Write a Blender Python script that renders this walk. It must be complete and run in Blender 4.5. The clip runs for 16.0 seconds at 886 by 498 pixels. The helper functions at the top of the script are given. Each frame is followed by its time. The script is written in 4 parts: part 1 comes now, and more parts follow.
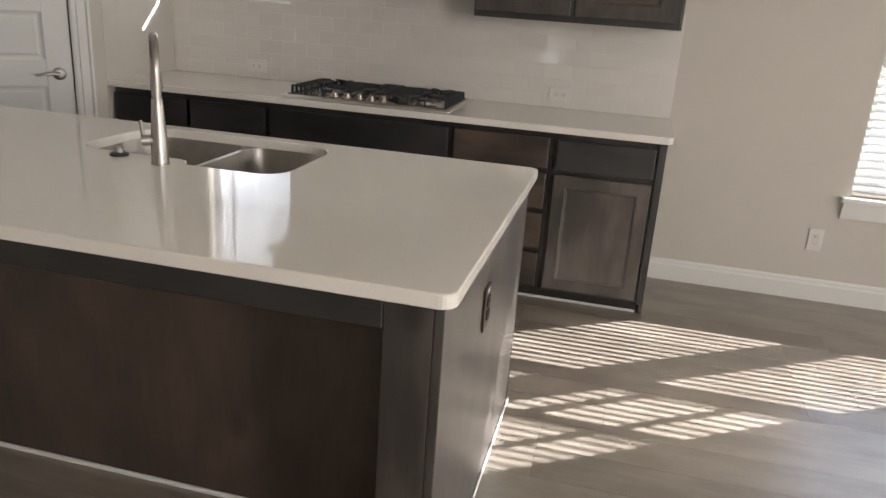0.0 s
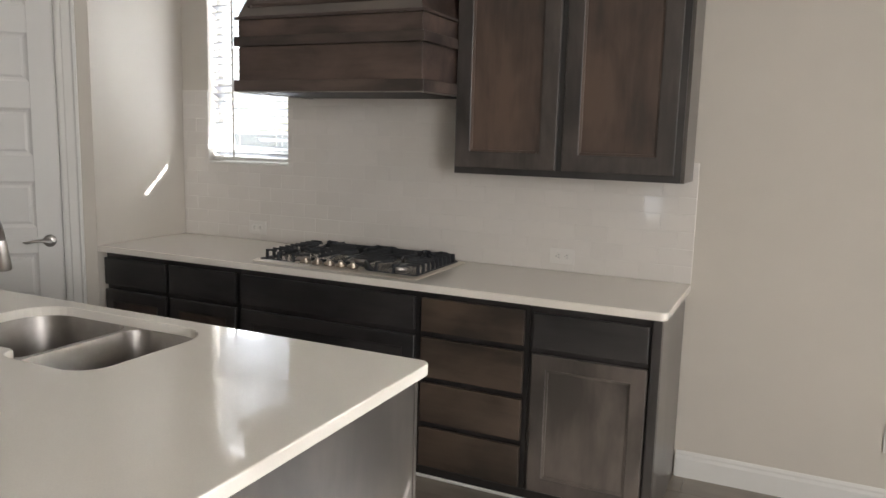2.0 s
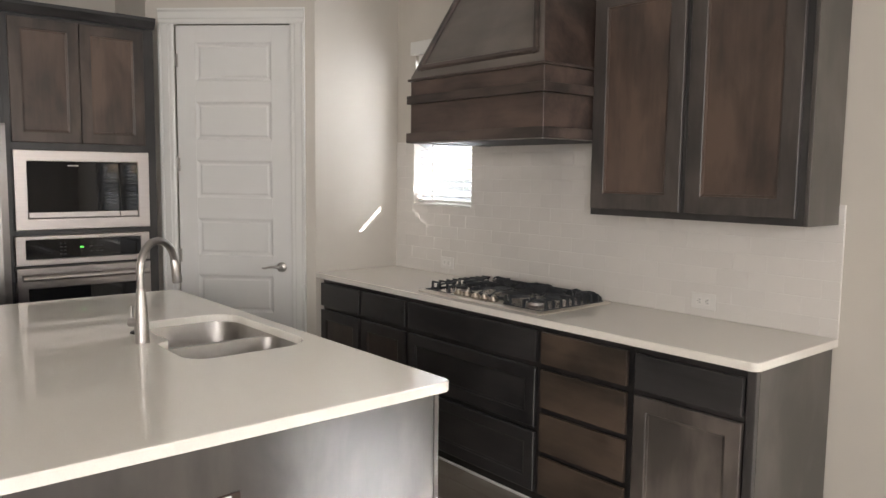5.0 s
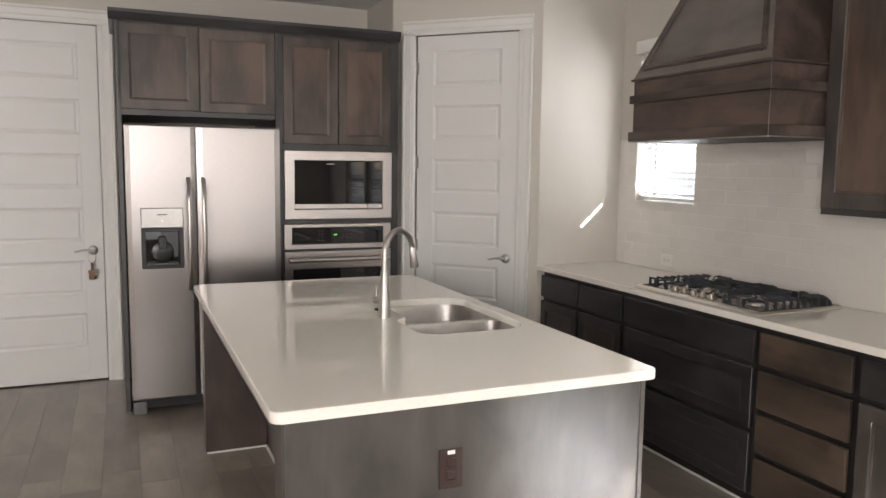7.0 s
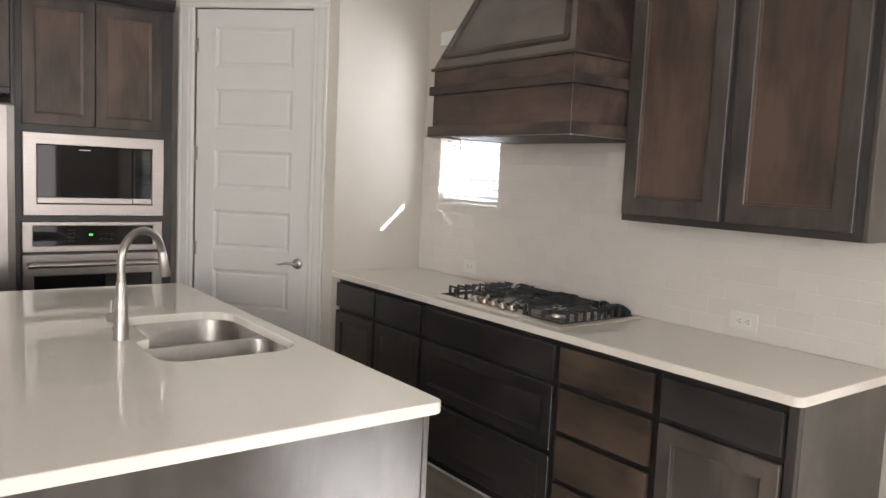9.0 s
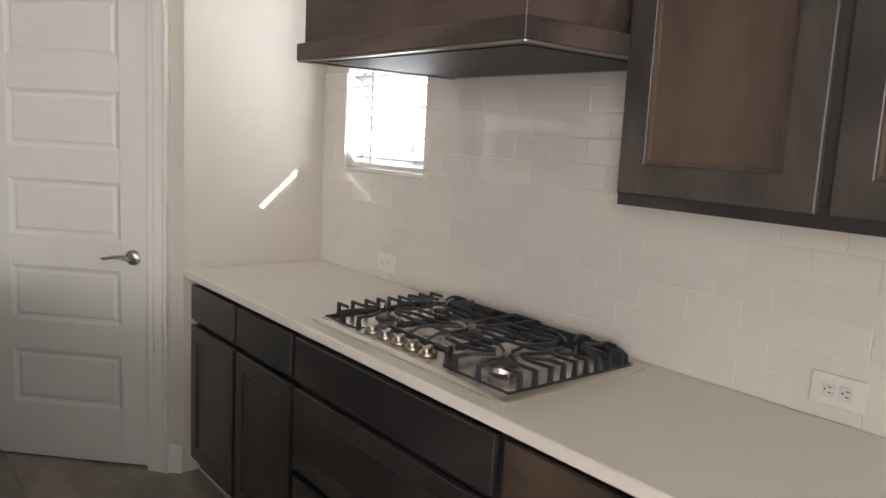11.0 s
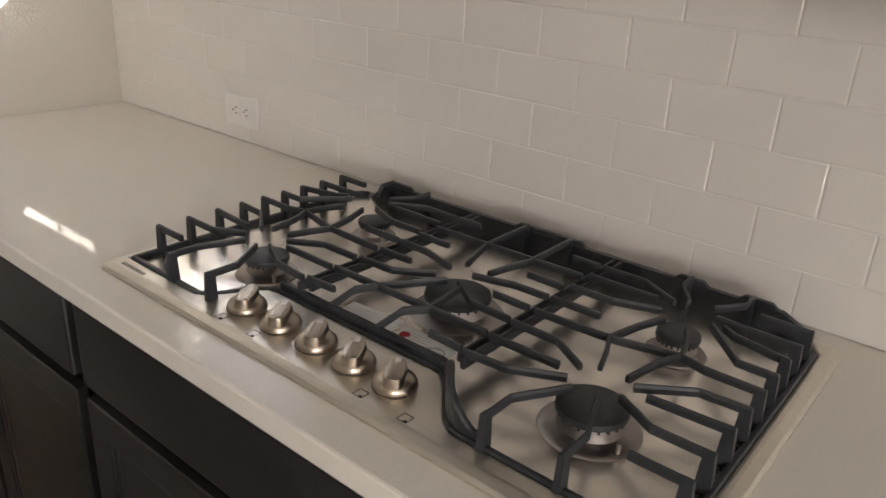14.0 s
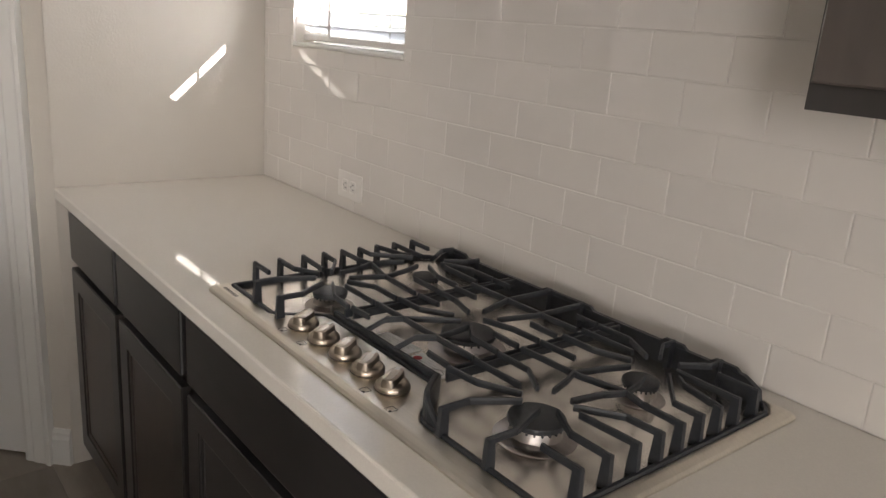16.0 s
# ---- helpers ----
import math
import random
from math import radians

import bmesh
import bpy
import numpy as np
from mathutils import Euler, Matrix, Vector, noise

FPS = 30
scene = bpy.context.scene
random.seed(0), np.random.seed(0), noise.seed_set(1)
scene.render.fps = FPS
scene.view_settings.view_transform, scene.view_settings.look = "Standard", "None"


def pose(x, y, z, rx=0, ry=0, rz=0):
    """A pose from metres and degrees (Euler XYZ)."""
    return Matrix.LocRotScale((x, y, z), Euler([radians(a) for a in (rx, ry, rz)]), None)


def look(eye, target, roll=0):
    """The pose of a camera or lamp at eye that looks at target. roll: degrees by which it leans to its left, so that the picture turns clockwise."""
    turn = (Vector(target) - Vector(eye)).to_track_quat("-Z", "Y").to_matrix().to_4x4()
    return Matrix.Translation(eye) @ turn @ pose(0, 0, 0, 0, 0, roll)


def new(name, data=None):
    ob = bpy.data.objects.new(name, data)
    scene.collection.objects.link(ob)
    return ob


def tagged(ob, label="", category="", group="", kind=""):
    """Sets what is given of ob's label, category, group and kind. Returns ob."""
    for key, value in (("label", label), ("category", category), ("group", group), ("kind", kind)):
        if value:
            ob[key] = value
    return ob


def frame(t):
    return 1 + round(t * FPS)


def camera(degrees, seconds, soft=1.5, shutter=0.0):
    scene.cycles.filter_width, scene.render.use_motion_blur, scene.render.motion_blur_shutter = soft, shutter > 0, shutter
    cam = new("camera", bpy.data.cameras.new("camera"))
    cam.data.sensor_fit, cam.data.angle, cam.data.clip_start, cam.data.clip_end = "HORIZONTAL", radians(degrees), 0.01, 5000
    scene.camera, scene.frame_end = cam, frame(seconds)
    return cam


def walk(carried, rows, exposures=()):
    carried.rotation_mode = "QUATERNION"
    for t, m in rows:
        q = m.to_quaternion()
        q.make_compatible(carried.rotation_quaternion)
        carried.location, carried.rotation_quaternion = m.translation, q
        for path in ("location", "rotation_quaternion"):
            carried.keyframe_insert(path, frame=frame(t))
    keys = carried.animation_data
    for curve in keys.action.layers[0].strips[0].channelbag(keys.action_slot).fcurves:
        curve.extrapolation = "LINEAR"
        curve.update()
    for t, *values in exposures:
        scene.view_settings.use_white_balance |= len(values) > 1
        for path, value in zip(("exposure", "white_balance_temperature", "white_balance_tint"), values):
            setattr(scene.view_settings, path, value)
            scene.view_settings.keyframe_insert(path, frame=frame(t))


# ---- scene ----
cam = camera(60.9, 16.0)
PATH = [
    (0, (2.794, -4.293, 1.481), (2.366, -2.448, 0.839), 3.9),
    (0.5, (2.947, -4.128, 1.476), (2.646, -2.246, 0.871), 3.4),
    (1, (3.026, -3.877, 1.504), (2.822, -1.946, 1.023), 4.4),
    (1.5, (3.217, -3.707, 1.526), (2.584, -1.844, 1.168), 3.7),
    (2, (3.416, -3.522, 1.554), (2.576, -1.732, 1.255), 1.5),
    (2.5, (3.482, -3.318, 1.569), (2.601, -1.533, 1.377), 2.6),
    (3, (3.616, -3.196, 1.532), (2.459, -1.57, 1.398), 3.9),
    (3.5, (3.794, -3.17, 1.546), (2.386, -1.759, 1.39), 1.6),
    (3.7, (3.852, -3.163, 1.567), (2.398, -1.801, 1.396), 0.3),
    (5.8, (4.454, -3.2, 1.565), (2.859, -2.012, 1.349), 1.7),
    (6, (4.473, -3.202, 1.568), (2.826, -2.089, 1.348), 0.9),
    (6.5, (4.489, -3.255, 1.572), (2.715, -2.359, 1.354), 0.4),
    (7, (4.492, -3.29, 1.577), (2.664, -2.508, 1.361), 0.7),
    (7.5, (4.504, -3.29, 1.568), (2.676, -2.504, 1.36), 0.8),
    (8, (4.506, -3.243, 1.573), (2.743, -2.323, 1.358), 0.9),
    (8.5, (4.384, -3.1, 1.546), (2.714, -2.019, 1.337), 1.6),
    (9, (4.145, -2.902, 1.545), (2.551, -1.711, 1.348), 2.6),
    (9.5, (3.967, -2.648, 1.577), (2.318, -1.535, 1.372), 4.0),
    (10, (3.715, -2.329, 1.54), (2.1, -1.174, 1.307), 3.0),
    (10.2, (3.587, -2.211, 1.532), (2.027, -0.984, 1.286), 2.3),
    (12.3, (2.393, -1.232, 1.472), (0.846, -0.044, 1.029), 4.0),
    (12.5, (2.267, -1.165, 1.436), (0.749, 0.019, 0.894), 3.8),
    (13, (2.103, -1.092, 1.424), (0.824, 0.289, 0.747), 2.5),
    (13.5, (2.04, -1.089, 1.407), (0.87, 0.348, 0.653), 3.4),
    (14, (2.04, -1.093, 1.408), (0.903, 0.357, 0.631), 3.4),
    (14.5, (2.046, -1.101, 1.439), (0.858, 0.357, 0.757), 1.9),
    (15, (2.051, -1.143, 1.465), (0.736, 0.264, 0.924), 1.0),
    (15.5, (2.229, -1.142, 1.434), (0.85, 0.204, 0.898), 3.1),
    (16, (2.362, -1.141, 1.437), (0.883, 0.084, 0.878), 4.4),
]
EXPOSURES = [
    (0.0, 2.25, 6450, 11), (0.5, 2.10, 6350, 10), (1.0, 1.85, 6250, 9), (2.0, 2.35, 6300, 10), (3.0, 2.46, 6400, 11), (3.5, 2.55, 6400, 11), (7.0, 2.58, 6400, 12), (8.5, 2.63, 6400, 12), (10.0, 2.75, 6400, 12),
    (12.5, 2.64, 6550, 13), (14.0, 2.76, 6600, 13), (15.0, 2.54, 6450, 12), (16.0, 2.62, 6550, 13),
]
walk(cam, [(t, look(eye, target, roll)) for t, eye, target, roll in PATH], EXPOSURES)


# world, sun, large lights
world = bpy.data.worlds.new("sky")
scene.world = world
world.use_nodes = True
sky = world.node_tree.nodes.new("ShaderNodeTexSky")
sky.sky_type, sky.sun_disc = "NISHITA", False
sky.sun_elevation, sky.sun_rotation = radians(27.3), radians(55.9)
world.node_tree.links.new(sky.outputs[0], world.node_tree.nodes["Background"].inputs[0])
world.node_tree.nodes["Background"].inputs[1].default_value = 0.15

sun = new("sun", bpy.data.lights.new("sun", "SUN"))
sun.data.energy, sun.data.angle, sun.data.color = 5.0, radians(0.3), (1.0, 0.98, 0.95)
sun.matrix_world = look((0, 0, 0), (-1.478, -1.0, -0.92))


def window_light(name, m, sx, sy, watts, color=(0.93, 0.96, 1.0)):
    lamp = new(name, bpy.data.lights.new(name, "AREA"))
    lamp.data.shape, lamp.data.size, lamp.data.size_y = "RECTANGLE", sx, sy
    lamp.data.energy, lamp.data.color = watts, color
    lamp.matrix_world = m
    return lamp


# east lamp stands for an assumed, unseen window
window_light("skylight_east", look((7.05, -2.5, 1.45), (0, -2.5, 1.45)), 3.3, 2.1, 9.0, (1.0, 0.97, 0.94))
window_light("skylight_nook", look((0.49, 0.082, 1.86), (0.49, -1.0, 1.86)), 0.50, 0.94, 2.3)
window_light("skylight_south", look((1.54, -7.53, 0.575), (1.54, 0, 0.575)), 0.27, 0.40, 0.17)
# fill lamp added in an unseen opening to brighten the room
window_light("fill_living", look((7.05, -5.9, 1.785), (0, -4.6, 1.0)), 2.5, 1.78, 48, (1.0, 0.965, 0.925))


# ---- materials ----
def mat(name, color, rough=0.5, metal=0.0, vary=0.0, scale=8.0, bump=0.0, bump_scale=200.0, spec=0.5, coat=0.0, stretch=(1, 1, 1), island=0.0, emit=0.0, rough_vary=0.0, sheen_color=None):
    m = bpy.data.materials.new(name)
    m.use_nodes = True
    nt = m.node_tree
    b = nt.nodes["Principled BSDF"]
    b.inputs["Roughness"].default_value, b.inputs["Metallic"].default_value = rough, metal
    b.inputs["Specular IOR Level"].default_value, b.inputs["Coat Weight"].default_value = spec, coat
    b.inputs["Coat Roughness"].default_value = 0.08
    b.inputs["Base Color"].default_value = (*color, 1)
    tc = nt.nodes.new("ShaderNodeTexCoord")
    mp = nt.nodes.new("ShaderNodeMapping")
    mp.inputs["Scale"].default_value = stretch
    nt.links.new(tc.outputs["Object"], mp.inputs[0])
    if vary:
        n = nt.nodes.new("ShaderNodeTexNoise")
        n.inputs["Scale"].default_value, n.inputs["Detail"].default_value, n.inputs["Roughness"].default_value = scale, 6, 0.6
        nt.links.new(mp.outputs[0], n.inputs["Vector"])
        r = nt.nodes.new("ShaderNodeValToRGB")
        lo = tuple(max(0, c * (1 - vary)) for c in color)
        hi = tuple(min(1, c * (1 + vary)) for c in (sheen_color or color))
        r.color_ramp.elements[0].color, r.color_ramp.elements[0].position = (*lo, 1), 0.3
        r.color_ramp.elements[1].color, r.color_ramp.elements[1].position = (*hi, 1), 0.7
        nt.links.new(n.outputs["Fac"], r.inputs[0])
        out = r.outputs[0]
        if island:
            oi = nt.nodes.new("ShaderNodeObjectInfo")
            hsv = nt.nodes.new("ShaderNodeHueSaturation")
            mr = nt.nodes.new("ShaderNodeMapRange")
            mr.inputs["To Min"].default_value, mr.inputs["To Max"].default_value = 1 - island, 1 + island
            nt.links.new(oi.outputs["Random"], mr.inputs["Value"])
            nt.links.new(mr.outputs[0], hsv.inputs["Value"])
            nt.links.new(out, hsv.inputs["Color"])
            out = hsv.outputs[0]
        nt.links.new(out, b.inputs["Base Color"])
        if rough_vary:
            mr2 = nt.nodes.new("ShaderNodeMapRange")
            mr2.inputs["To Min"].default_value, mr2.inputs["To Max"].default_value = rough - rough_vary, rough + rough_vary
            nt.links.new(n.outputs["Fac"], mr2.inputs["Value"])
            nt.links.new(mr2.outputs[0], b.inputs["Roughness"])
    if bump:
        n2 = nt.nodes.new("ShaderNodeTexNoise")
        n2.inputs["Scale"].default_value, n2.inputs["Detail"].default_value = bump_scale, 3
        nt.links.new(mp.outputs[0], n2.inputs["Vector"])
        bp = nt.nodes.new("ShaderNodeBump")
        bp.inputs["Strength"].default_value, bp.inputs["Distance"].default_value = bump, 0.002
        nt.links.new(n2.outputs["Fac"], bp.inputs["Height"])
        nt.links.new(bp.outputs[0], b.inputs["Normal"])
    if emit:
        b.inputs["Emission Color"].default_value, b.inputs["Emission Strength"].default_value = (*color, 1), emit
    return m


def wood(name, dark, light, rough=0.42, axis="z", island=0.16, knots=True, coat=0.7, cloudy=0.82):
    """Stained knotty alder: soft cloudy stain, long grain along one axis, a few darker knots."""
    m = bpy.data.materials.new(name)
    m.use_nodes = True
    nt = m.node_tree
    b = nt.nodes["Principled BSDF"]
    b.inputs["Roughness"].default_value = rough
    b.inputs["Coat Weight"].default_value, b.inputs["Coat Roughness"].default_value = coat, 0.34
    tc = nt.nodes.new("ShaderNodeTexCoord")
    oi = nt.nodes.new("ShaderNodeObjectInfo")
    off = nt.nodes.new("ShaderNodeVectorMath")
    off.operation = "MULTIPLY_ADD"
    comb = nt.nodes.new("ShaderNodeCombineXYZ")
    for k in range(3):
        nt.links.new(oi.outputs["Random"], comb.inputs[k])
    off.inputs[1].default_value = (13.0, 7.0, 29.0)
    nt.links.new(comb.outputs[0], off.inputs[0])
    nt.links.new(tc.outputs["Object"], off.inputs[2])
    mp = nt.nodes.new("ShaderNodeMapping")
    mp.inputs["Scale"].default_value = (1, 1, 0.1) if axis == "z" else (0.1, 1, 1)
    nt.links.new(off.outputs[0], mp.inputs[0])

    mc = nt.nodes.new("ShaderNodeMapping")
    mc.inputs["Scale"].default_value = (1, 1, 0.45) if axis == "z" else (0.45, 1, 1)
    nt.links.new(off.outputs[0], mc.inputs[0])

    def noise_node(scale, detail, src, dist=0.0):
        n = nt.nodes.new("ShaderNodeTexNoise")
        n.inputs["Scale"].default_value, n.inputs["Detail"].default_value, n.inputs["Distortion"].default_value = scale, detail, dist
        nt.links.new(src, n.inputs["Vector"])
        return n.outputs["Fac"]

    grain = noise_node(46, 5, mp.outputs[0], 0.25)
    cloud = noise_node(5.5, 6, mc.outputs[0], 0.35)
    mix = nt.nodes.new("ShaderNodeMix")
    mix.inputs["Factor"].default_value = cloudy
    nt.links.new(grain, mix.inputs["A"])
    nt.links.new(cloud, mix.inputs["B"])
    r = nt.nodes.new("ShaderNodeValToRGB")
    r.color_ramp.elements[0].color, r.color_ramp.elements[0].position = (*dark, 1), 0.39
    r.color_ramp.elements[1].color, r.color_ramp.elements[1].position = (*light, 1), 0.62
    nt.links.new(mix.outputs["Result"], r.inputs[0])
    out = r.outputs[0]
    if knots:
        mk = nt.nodes.new("ShaderNodeMapping")
        mk.inputs["Scale"].default_value = (1, 1, 0.55) if axis == "z" else (0.55, 1, 1)
        nt.links.new(off.outputs[0], mk.inputs[0])
        v = nt.nodes.new("ShaderNodeTexVoronoi")
        v.inputs["Scale"].default_value = 4.0
        nt.links.new(mk.outputs[0], v.inputs["Vector"])
        kr = nt.nodes.new("ShaderNodeValToRGB")
        kr.color_ramp.elements[0].color, kr.color_ramp.elements[0].position = (0.35, 0.3, 0.3, 1), 0.03
        kr.color_ramp.elements[1].color, kr.color_ramp.elements[1].position = (1, 1, 1, 1), 0.16
        nt.links.new(v.outputs["Distance"], kr.inputs[0])
        mul = nt.nodes.new("ShaderNodeMix")
        mul.data_type, mul.blend_type = "RGBA", "MULTIPLY"
        mul.inputs[0].default_value = 0.8
        nt.links.new(out, mul.inputs[6])
        nt.links.new(kr.outputs[0], mul.inputs[7])
        out = mul.outputs[2]
    hsv = nt.nodes.new("ShaderNodeHueSaturation")
    mr = nt.nodes.new("ShaderNodeMapRange")
    mr.inputs["To Min"].default_value, mr.inputs["To Max"].default_value = 1 - island, 1 + island
    nt.links.new(oi.outputs["Random"], mr.inputs["Value"])
    nt.links.new(mr.outputs[0], hsv.inputs["Value"])
    nt.links.new(out, hsv.inputs["Color"])
    nt.links.new(hsv.outputs[0], b.inputs["Base Color"])
    bp = nt.nodes.new("ShaderNodeBump")
    bp.inputs["Strength"].default_value, bp.inputs["Distance"].default_value = 0.04, 0.001
    nt.links.new(grain, bp.inputs["Height"])
    nt.links.new(bp.outputs[0], b.inputs["Normal"])
    return m


M_WALL = mat("wall_paint", (0.585, 0.545, 0.488), 0.75, vary=0.02, scale=3, bump=0.25, bump_scale=140)
M_CEIL = mat("ceiling_paint", (0.83, 0.82, 0.79), 0.85, vary=0.02, scale=3, bump=0.3, bump_scale=90)
M_TRIM = mat("trim_paint", (0.74, 0.73, 0.70), 0.38, vary=0.015, scale=5, bump=0.03, bump_scale=300)
M_DOOR = mat("door_paint", (0.74, 0.73, 0.71), 0.42, vary=0.015, scale=5, bump=0.05, bump_scale=250)
M_QUARTZ = mat("quartz", (0.83, 0.79, 0.725), 0.05, vary=0.03, scale=260, spec=0.62)
M_TILE = mat("glazed_tile", (0.715, 0.68, 0.64), 0.055, vary=0.015, scale=9, bump=0.06, bump_scale=22, island=0.02, spec=0.62)
M_GROUT = mat("grout", (0.71, 0.68, 0.64), 0.9, vary=0.04, scale=60, bump=0.3, bump_scale=400)
M_FRAME = wood("stained_alder", (0.0155, 0.0142, 0.0143), (0.039, 0.0345, 0.0335))
M_FRAME_X = wood("stained_alder_cross", (0.0128, 0.0122, 0.0130), (0.033, 0.0303, 0.0303), axis="x")
M_BROWN_X = wood("stained_alder_brown", (0.030, 0.022, 0.017), (0.092, 0.064, 0.046), axis="x")
M_PANEL = wood("stained_alder_panel", (0.046, 0.0315, 0.0255), (0.124, 0.080, 0.060), coat=0.5)
M_PANEL2 = wood("stained_alder_tall", (0.046, 0.031, 0.024), (0.116, 0.074, 0.054), coat=0.4)
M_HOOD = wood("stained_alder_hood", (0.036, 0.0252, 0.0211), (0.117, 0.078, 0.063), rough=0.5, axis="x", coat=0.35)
M_BACK = wood("stained_alder_back", (0.034, 0.0235, 0.0195), (0.078, 0.051, 0.040))
# lighter alder: the brighter light on the upper fronts is put into its colour
M_FRAME_UP = wood("stained_alder_lit", (0.030, 0.0255, 0.0235), (0.084, 0.069, 0.062), coat=0.45)
M_FRAME_TALL = wood("stained_alder_tall_frame", (0.038, 0.0275, 0.022), (0.108, 0.078, 0.062), coat=0.4)
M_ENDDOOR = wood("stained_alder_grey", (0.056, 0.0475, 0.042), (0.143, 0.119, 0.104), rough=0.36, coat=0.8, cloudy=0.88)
M_TRIM_X = wood("stained_alder_moulding", (0.034, 0.0255, 0.0215), (0.112, 0.080, 0.066), rough=0.5, axis="x", coat=0.35)
# paler than the hood's sides: light on the slope put into the colour
M_TAPER = wood("stained_alder_slope_lit", (0.118, 0.100, 0.086), (0.172, 0.146, 0.126), rough=0.5, axis="x", coat=0.4, cloudy=0.93)
# east-facing panels: window sheen is put into the wood as a lighter tone
M_ISLAND = wood("stained_alder_sheen", (0.035, 0.0305, 0.0275), (0.086, 0.074, 0.066), rough=0.36, coat=0.8, cloudy=0.92)
# near-black: shade of toe kicks and hood underside put into the boards' colour
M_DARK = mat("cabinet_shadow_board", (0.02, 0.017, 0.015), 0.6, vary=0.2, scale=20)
M_STEEL = mat("brushed_steel", (0.385, 0.36, 0.347), 0.32, 1.0, vary=0.06, scale=30, stretch=(1, 1, 14), bump=0.04, bump_scale=90)
M_STEEL_X = mat("brushed_steel_cross", (0.45, 0.415, 0.395), 0.30, 1.0, vary=0.06, scale=30, stretch=(0.1, 8, 8), bump=0.04, bump_scale=90)
for q_ in (M_STEEL, M_STEEL_X):
    q_.node_tree.nodes["Principled BSDF"].inputs["Anisotropic"].default_value = 0.8
M_NICKEL = mat("satin_nickel", (0.47, 0.45, 0.43), 0.33, 1.0, vary=0.04, scale=40)
M_KNOB = mat("knob_steel", (0.46, 0.40, 0.335), 0.29, 1.0, vary=0.06, scale=60)
M_BASIN = mat("sink_steel", (0.335, 0.315, 0.298), 0.37, 1.0, vary=0.08, scale=18, rough_vary=0.05)
M_HOB = mat("cooktop_steel", (0.88, 0.83, 0.77), 0.27, 1.0, vary=0.05, scale=30, stretch=(0.1, 8, 8), bump=0.03, bump_scale=90)
M_RIM = mat("cooktop_rim_steel", (0.72, 0.675, 0.60), 0.40, 1.0, vary=0.05, scale=30, stretch=(0.1, 8, 8), bump=0.03, bump_scale=90)
M_IRON = mat("cast_iron", (0.030, 0.033, 0.038), 0.40, vary=0.25, scale=60, bump=0.25, bump_scale=500)
M_BLACK = mat("black_plastic", (0.012, 0.012, 0.013), 0.3, vary=0.2, scale=30)
M_GLASSBLACK = mat("black_glass", (0.008, 0.008, 0.009), 0.03, spec=0.6)
M_BRONZE = mat("brown_plate", (0.045, 0.025, 0.02), 0.35, vary=0.1, scale=30)
M_WHITEPL = mat("white_plastic", (0.72, 0.695, 0.66), 0.3, vary=0.01, scale=30)
M_WAND = mat("grey_wand", (0.22, 0.22, 0.23), 0.25, vary=0.05, scale=20)
M_PADDLE = mat("grey_plastic", (0.16, 0.155, 0.15), 0.25, vary=0.1, scale=30)
M_BRASS = mat("worn_brass", (0.17, 0.11, 0.075), 0.35, 1.0, vary=0.2, scale=60)
M_SLOT = mat("slot_dark", (0.05, 0.05, 0.05), 0.6)
M_LED = mat("green_digits", (0.15, 0.9, 0.12), 0.5, emit=0.16)
M_PAPER = mat("label_paper", (0.86, 0.86, 0.85), 0.35, vary=0.02, scale=40)
M_INK = mat("printed_ink", (0.03, 0.03, 0.03), 0.6)
M_GREYINK = mat("grey_ink", (0.30, 0.30, 0.30), 0.6)
M_RED = mat("red_ink", (0.45, 0.02, 0.03), 0.5)
M_PLANK = wood("vinyl_plank", (0.222, 0.190, 0.156), (0.312, 0.270, 0.227), rough=0.30, axis="x", island=0.14, knots=False, coat=0.4)
M_GAP = mat("floor_joint", (0.19, 0.163, 0.136), 0.8, vary=0.1, scale=20)
M_GROUND = mat("pale_ground", (0.13, 0.125, 0.10), 0.9, vary=0.2, scale=2)


def slat_material():
    m = mat("blind_slat", (0.42, 0.42, 0.43), 0.4, vary=0.01, scale=10)
    b = m.node_tree.nodes["Principled BSDF"]
    tr = m.node_tree.nodes.new("ShaderNodeBsdfTranslucent")
    tr.inputs[0].default_value = (0.74, 0.76, 0.78, 1)
    mx = m.node_tree.nodes.new("ShaderNodeMixShader")
    mx.inputs[0].default_value = 0.36
    m.node_tree.links.new(b.outputs[0], mx.inputs[1])
    m.node_tree.links.new(tr.outputs[0], mx.inputs[2])
    m.node_tree.links.new(mx.outputs[0], m.node_tree.nodes["Material Output"].inputs[0])
    return m


def glass_material():
    m = bpy.data.materials.new("window_glass")
    m.use_nodes = True
    b = m.node_tree.nodes["Principled BSDF"]
    b.inputs["Transmission Weight"].default_value, b.inputs["Roughness"].default_value, b.inputs["IOR"].default_value = 1.0, 0.0, 1.45
    return m


M_SLAT, M_GLASS = slat_material(), glass_material()


# ---- mesh helpers ----
def box(bm, x0, x1, y0, y1, z0, z1, bevel=0.0, segments=1):
    vs = [bm.verts.new((x, y, z)) for x in (x0, x1) for y in (y0, y1) for z in (z0, z1)]
    fs = [bm.faces.new([vs[i] for i in q]) for q in ((0, 1, 3, 2), (4, 6, 7, 5), (0, 4, 5, 1), (2, 3, 7, 6), (0, 2, 6, 4), (1, 5, 7, 3))]
    if bevel:
        es = list({e for f in fs for e in f.edges})
        bmesh.ops.bevel(bm, geom=es, offset=bevel, segments=segments, affect="EDGES", profile=0.6)
    return bm


def bx(*a, **k):
    return box(bmesh.new(), *a, **k)


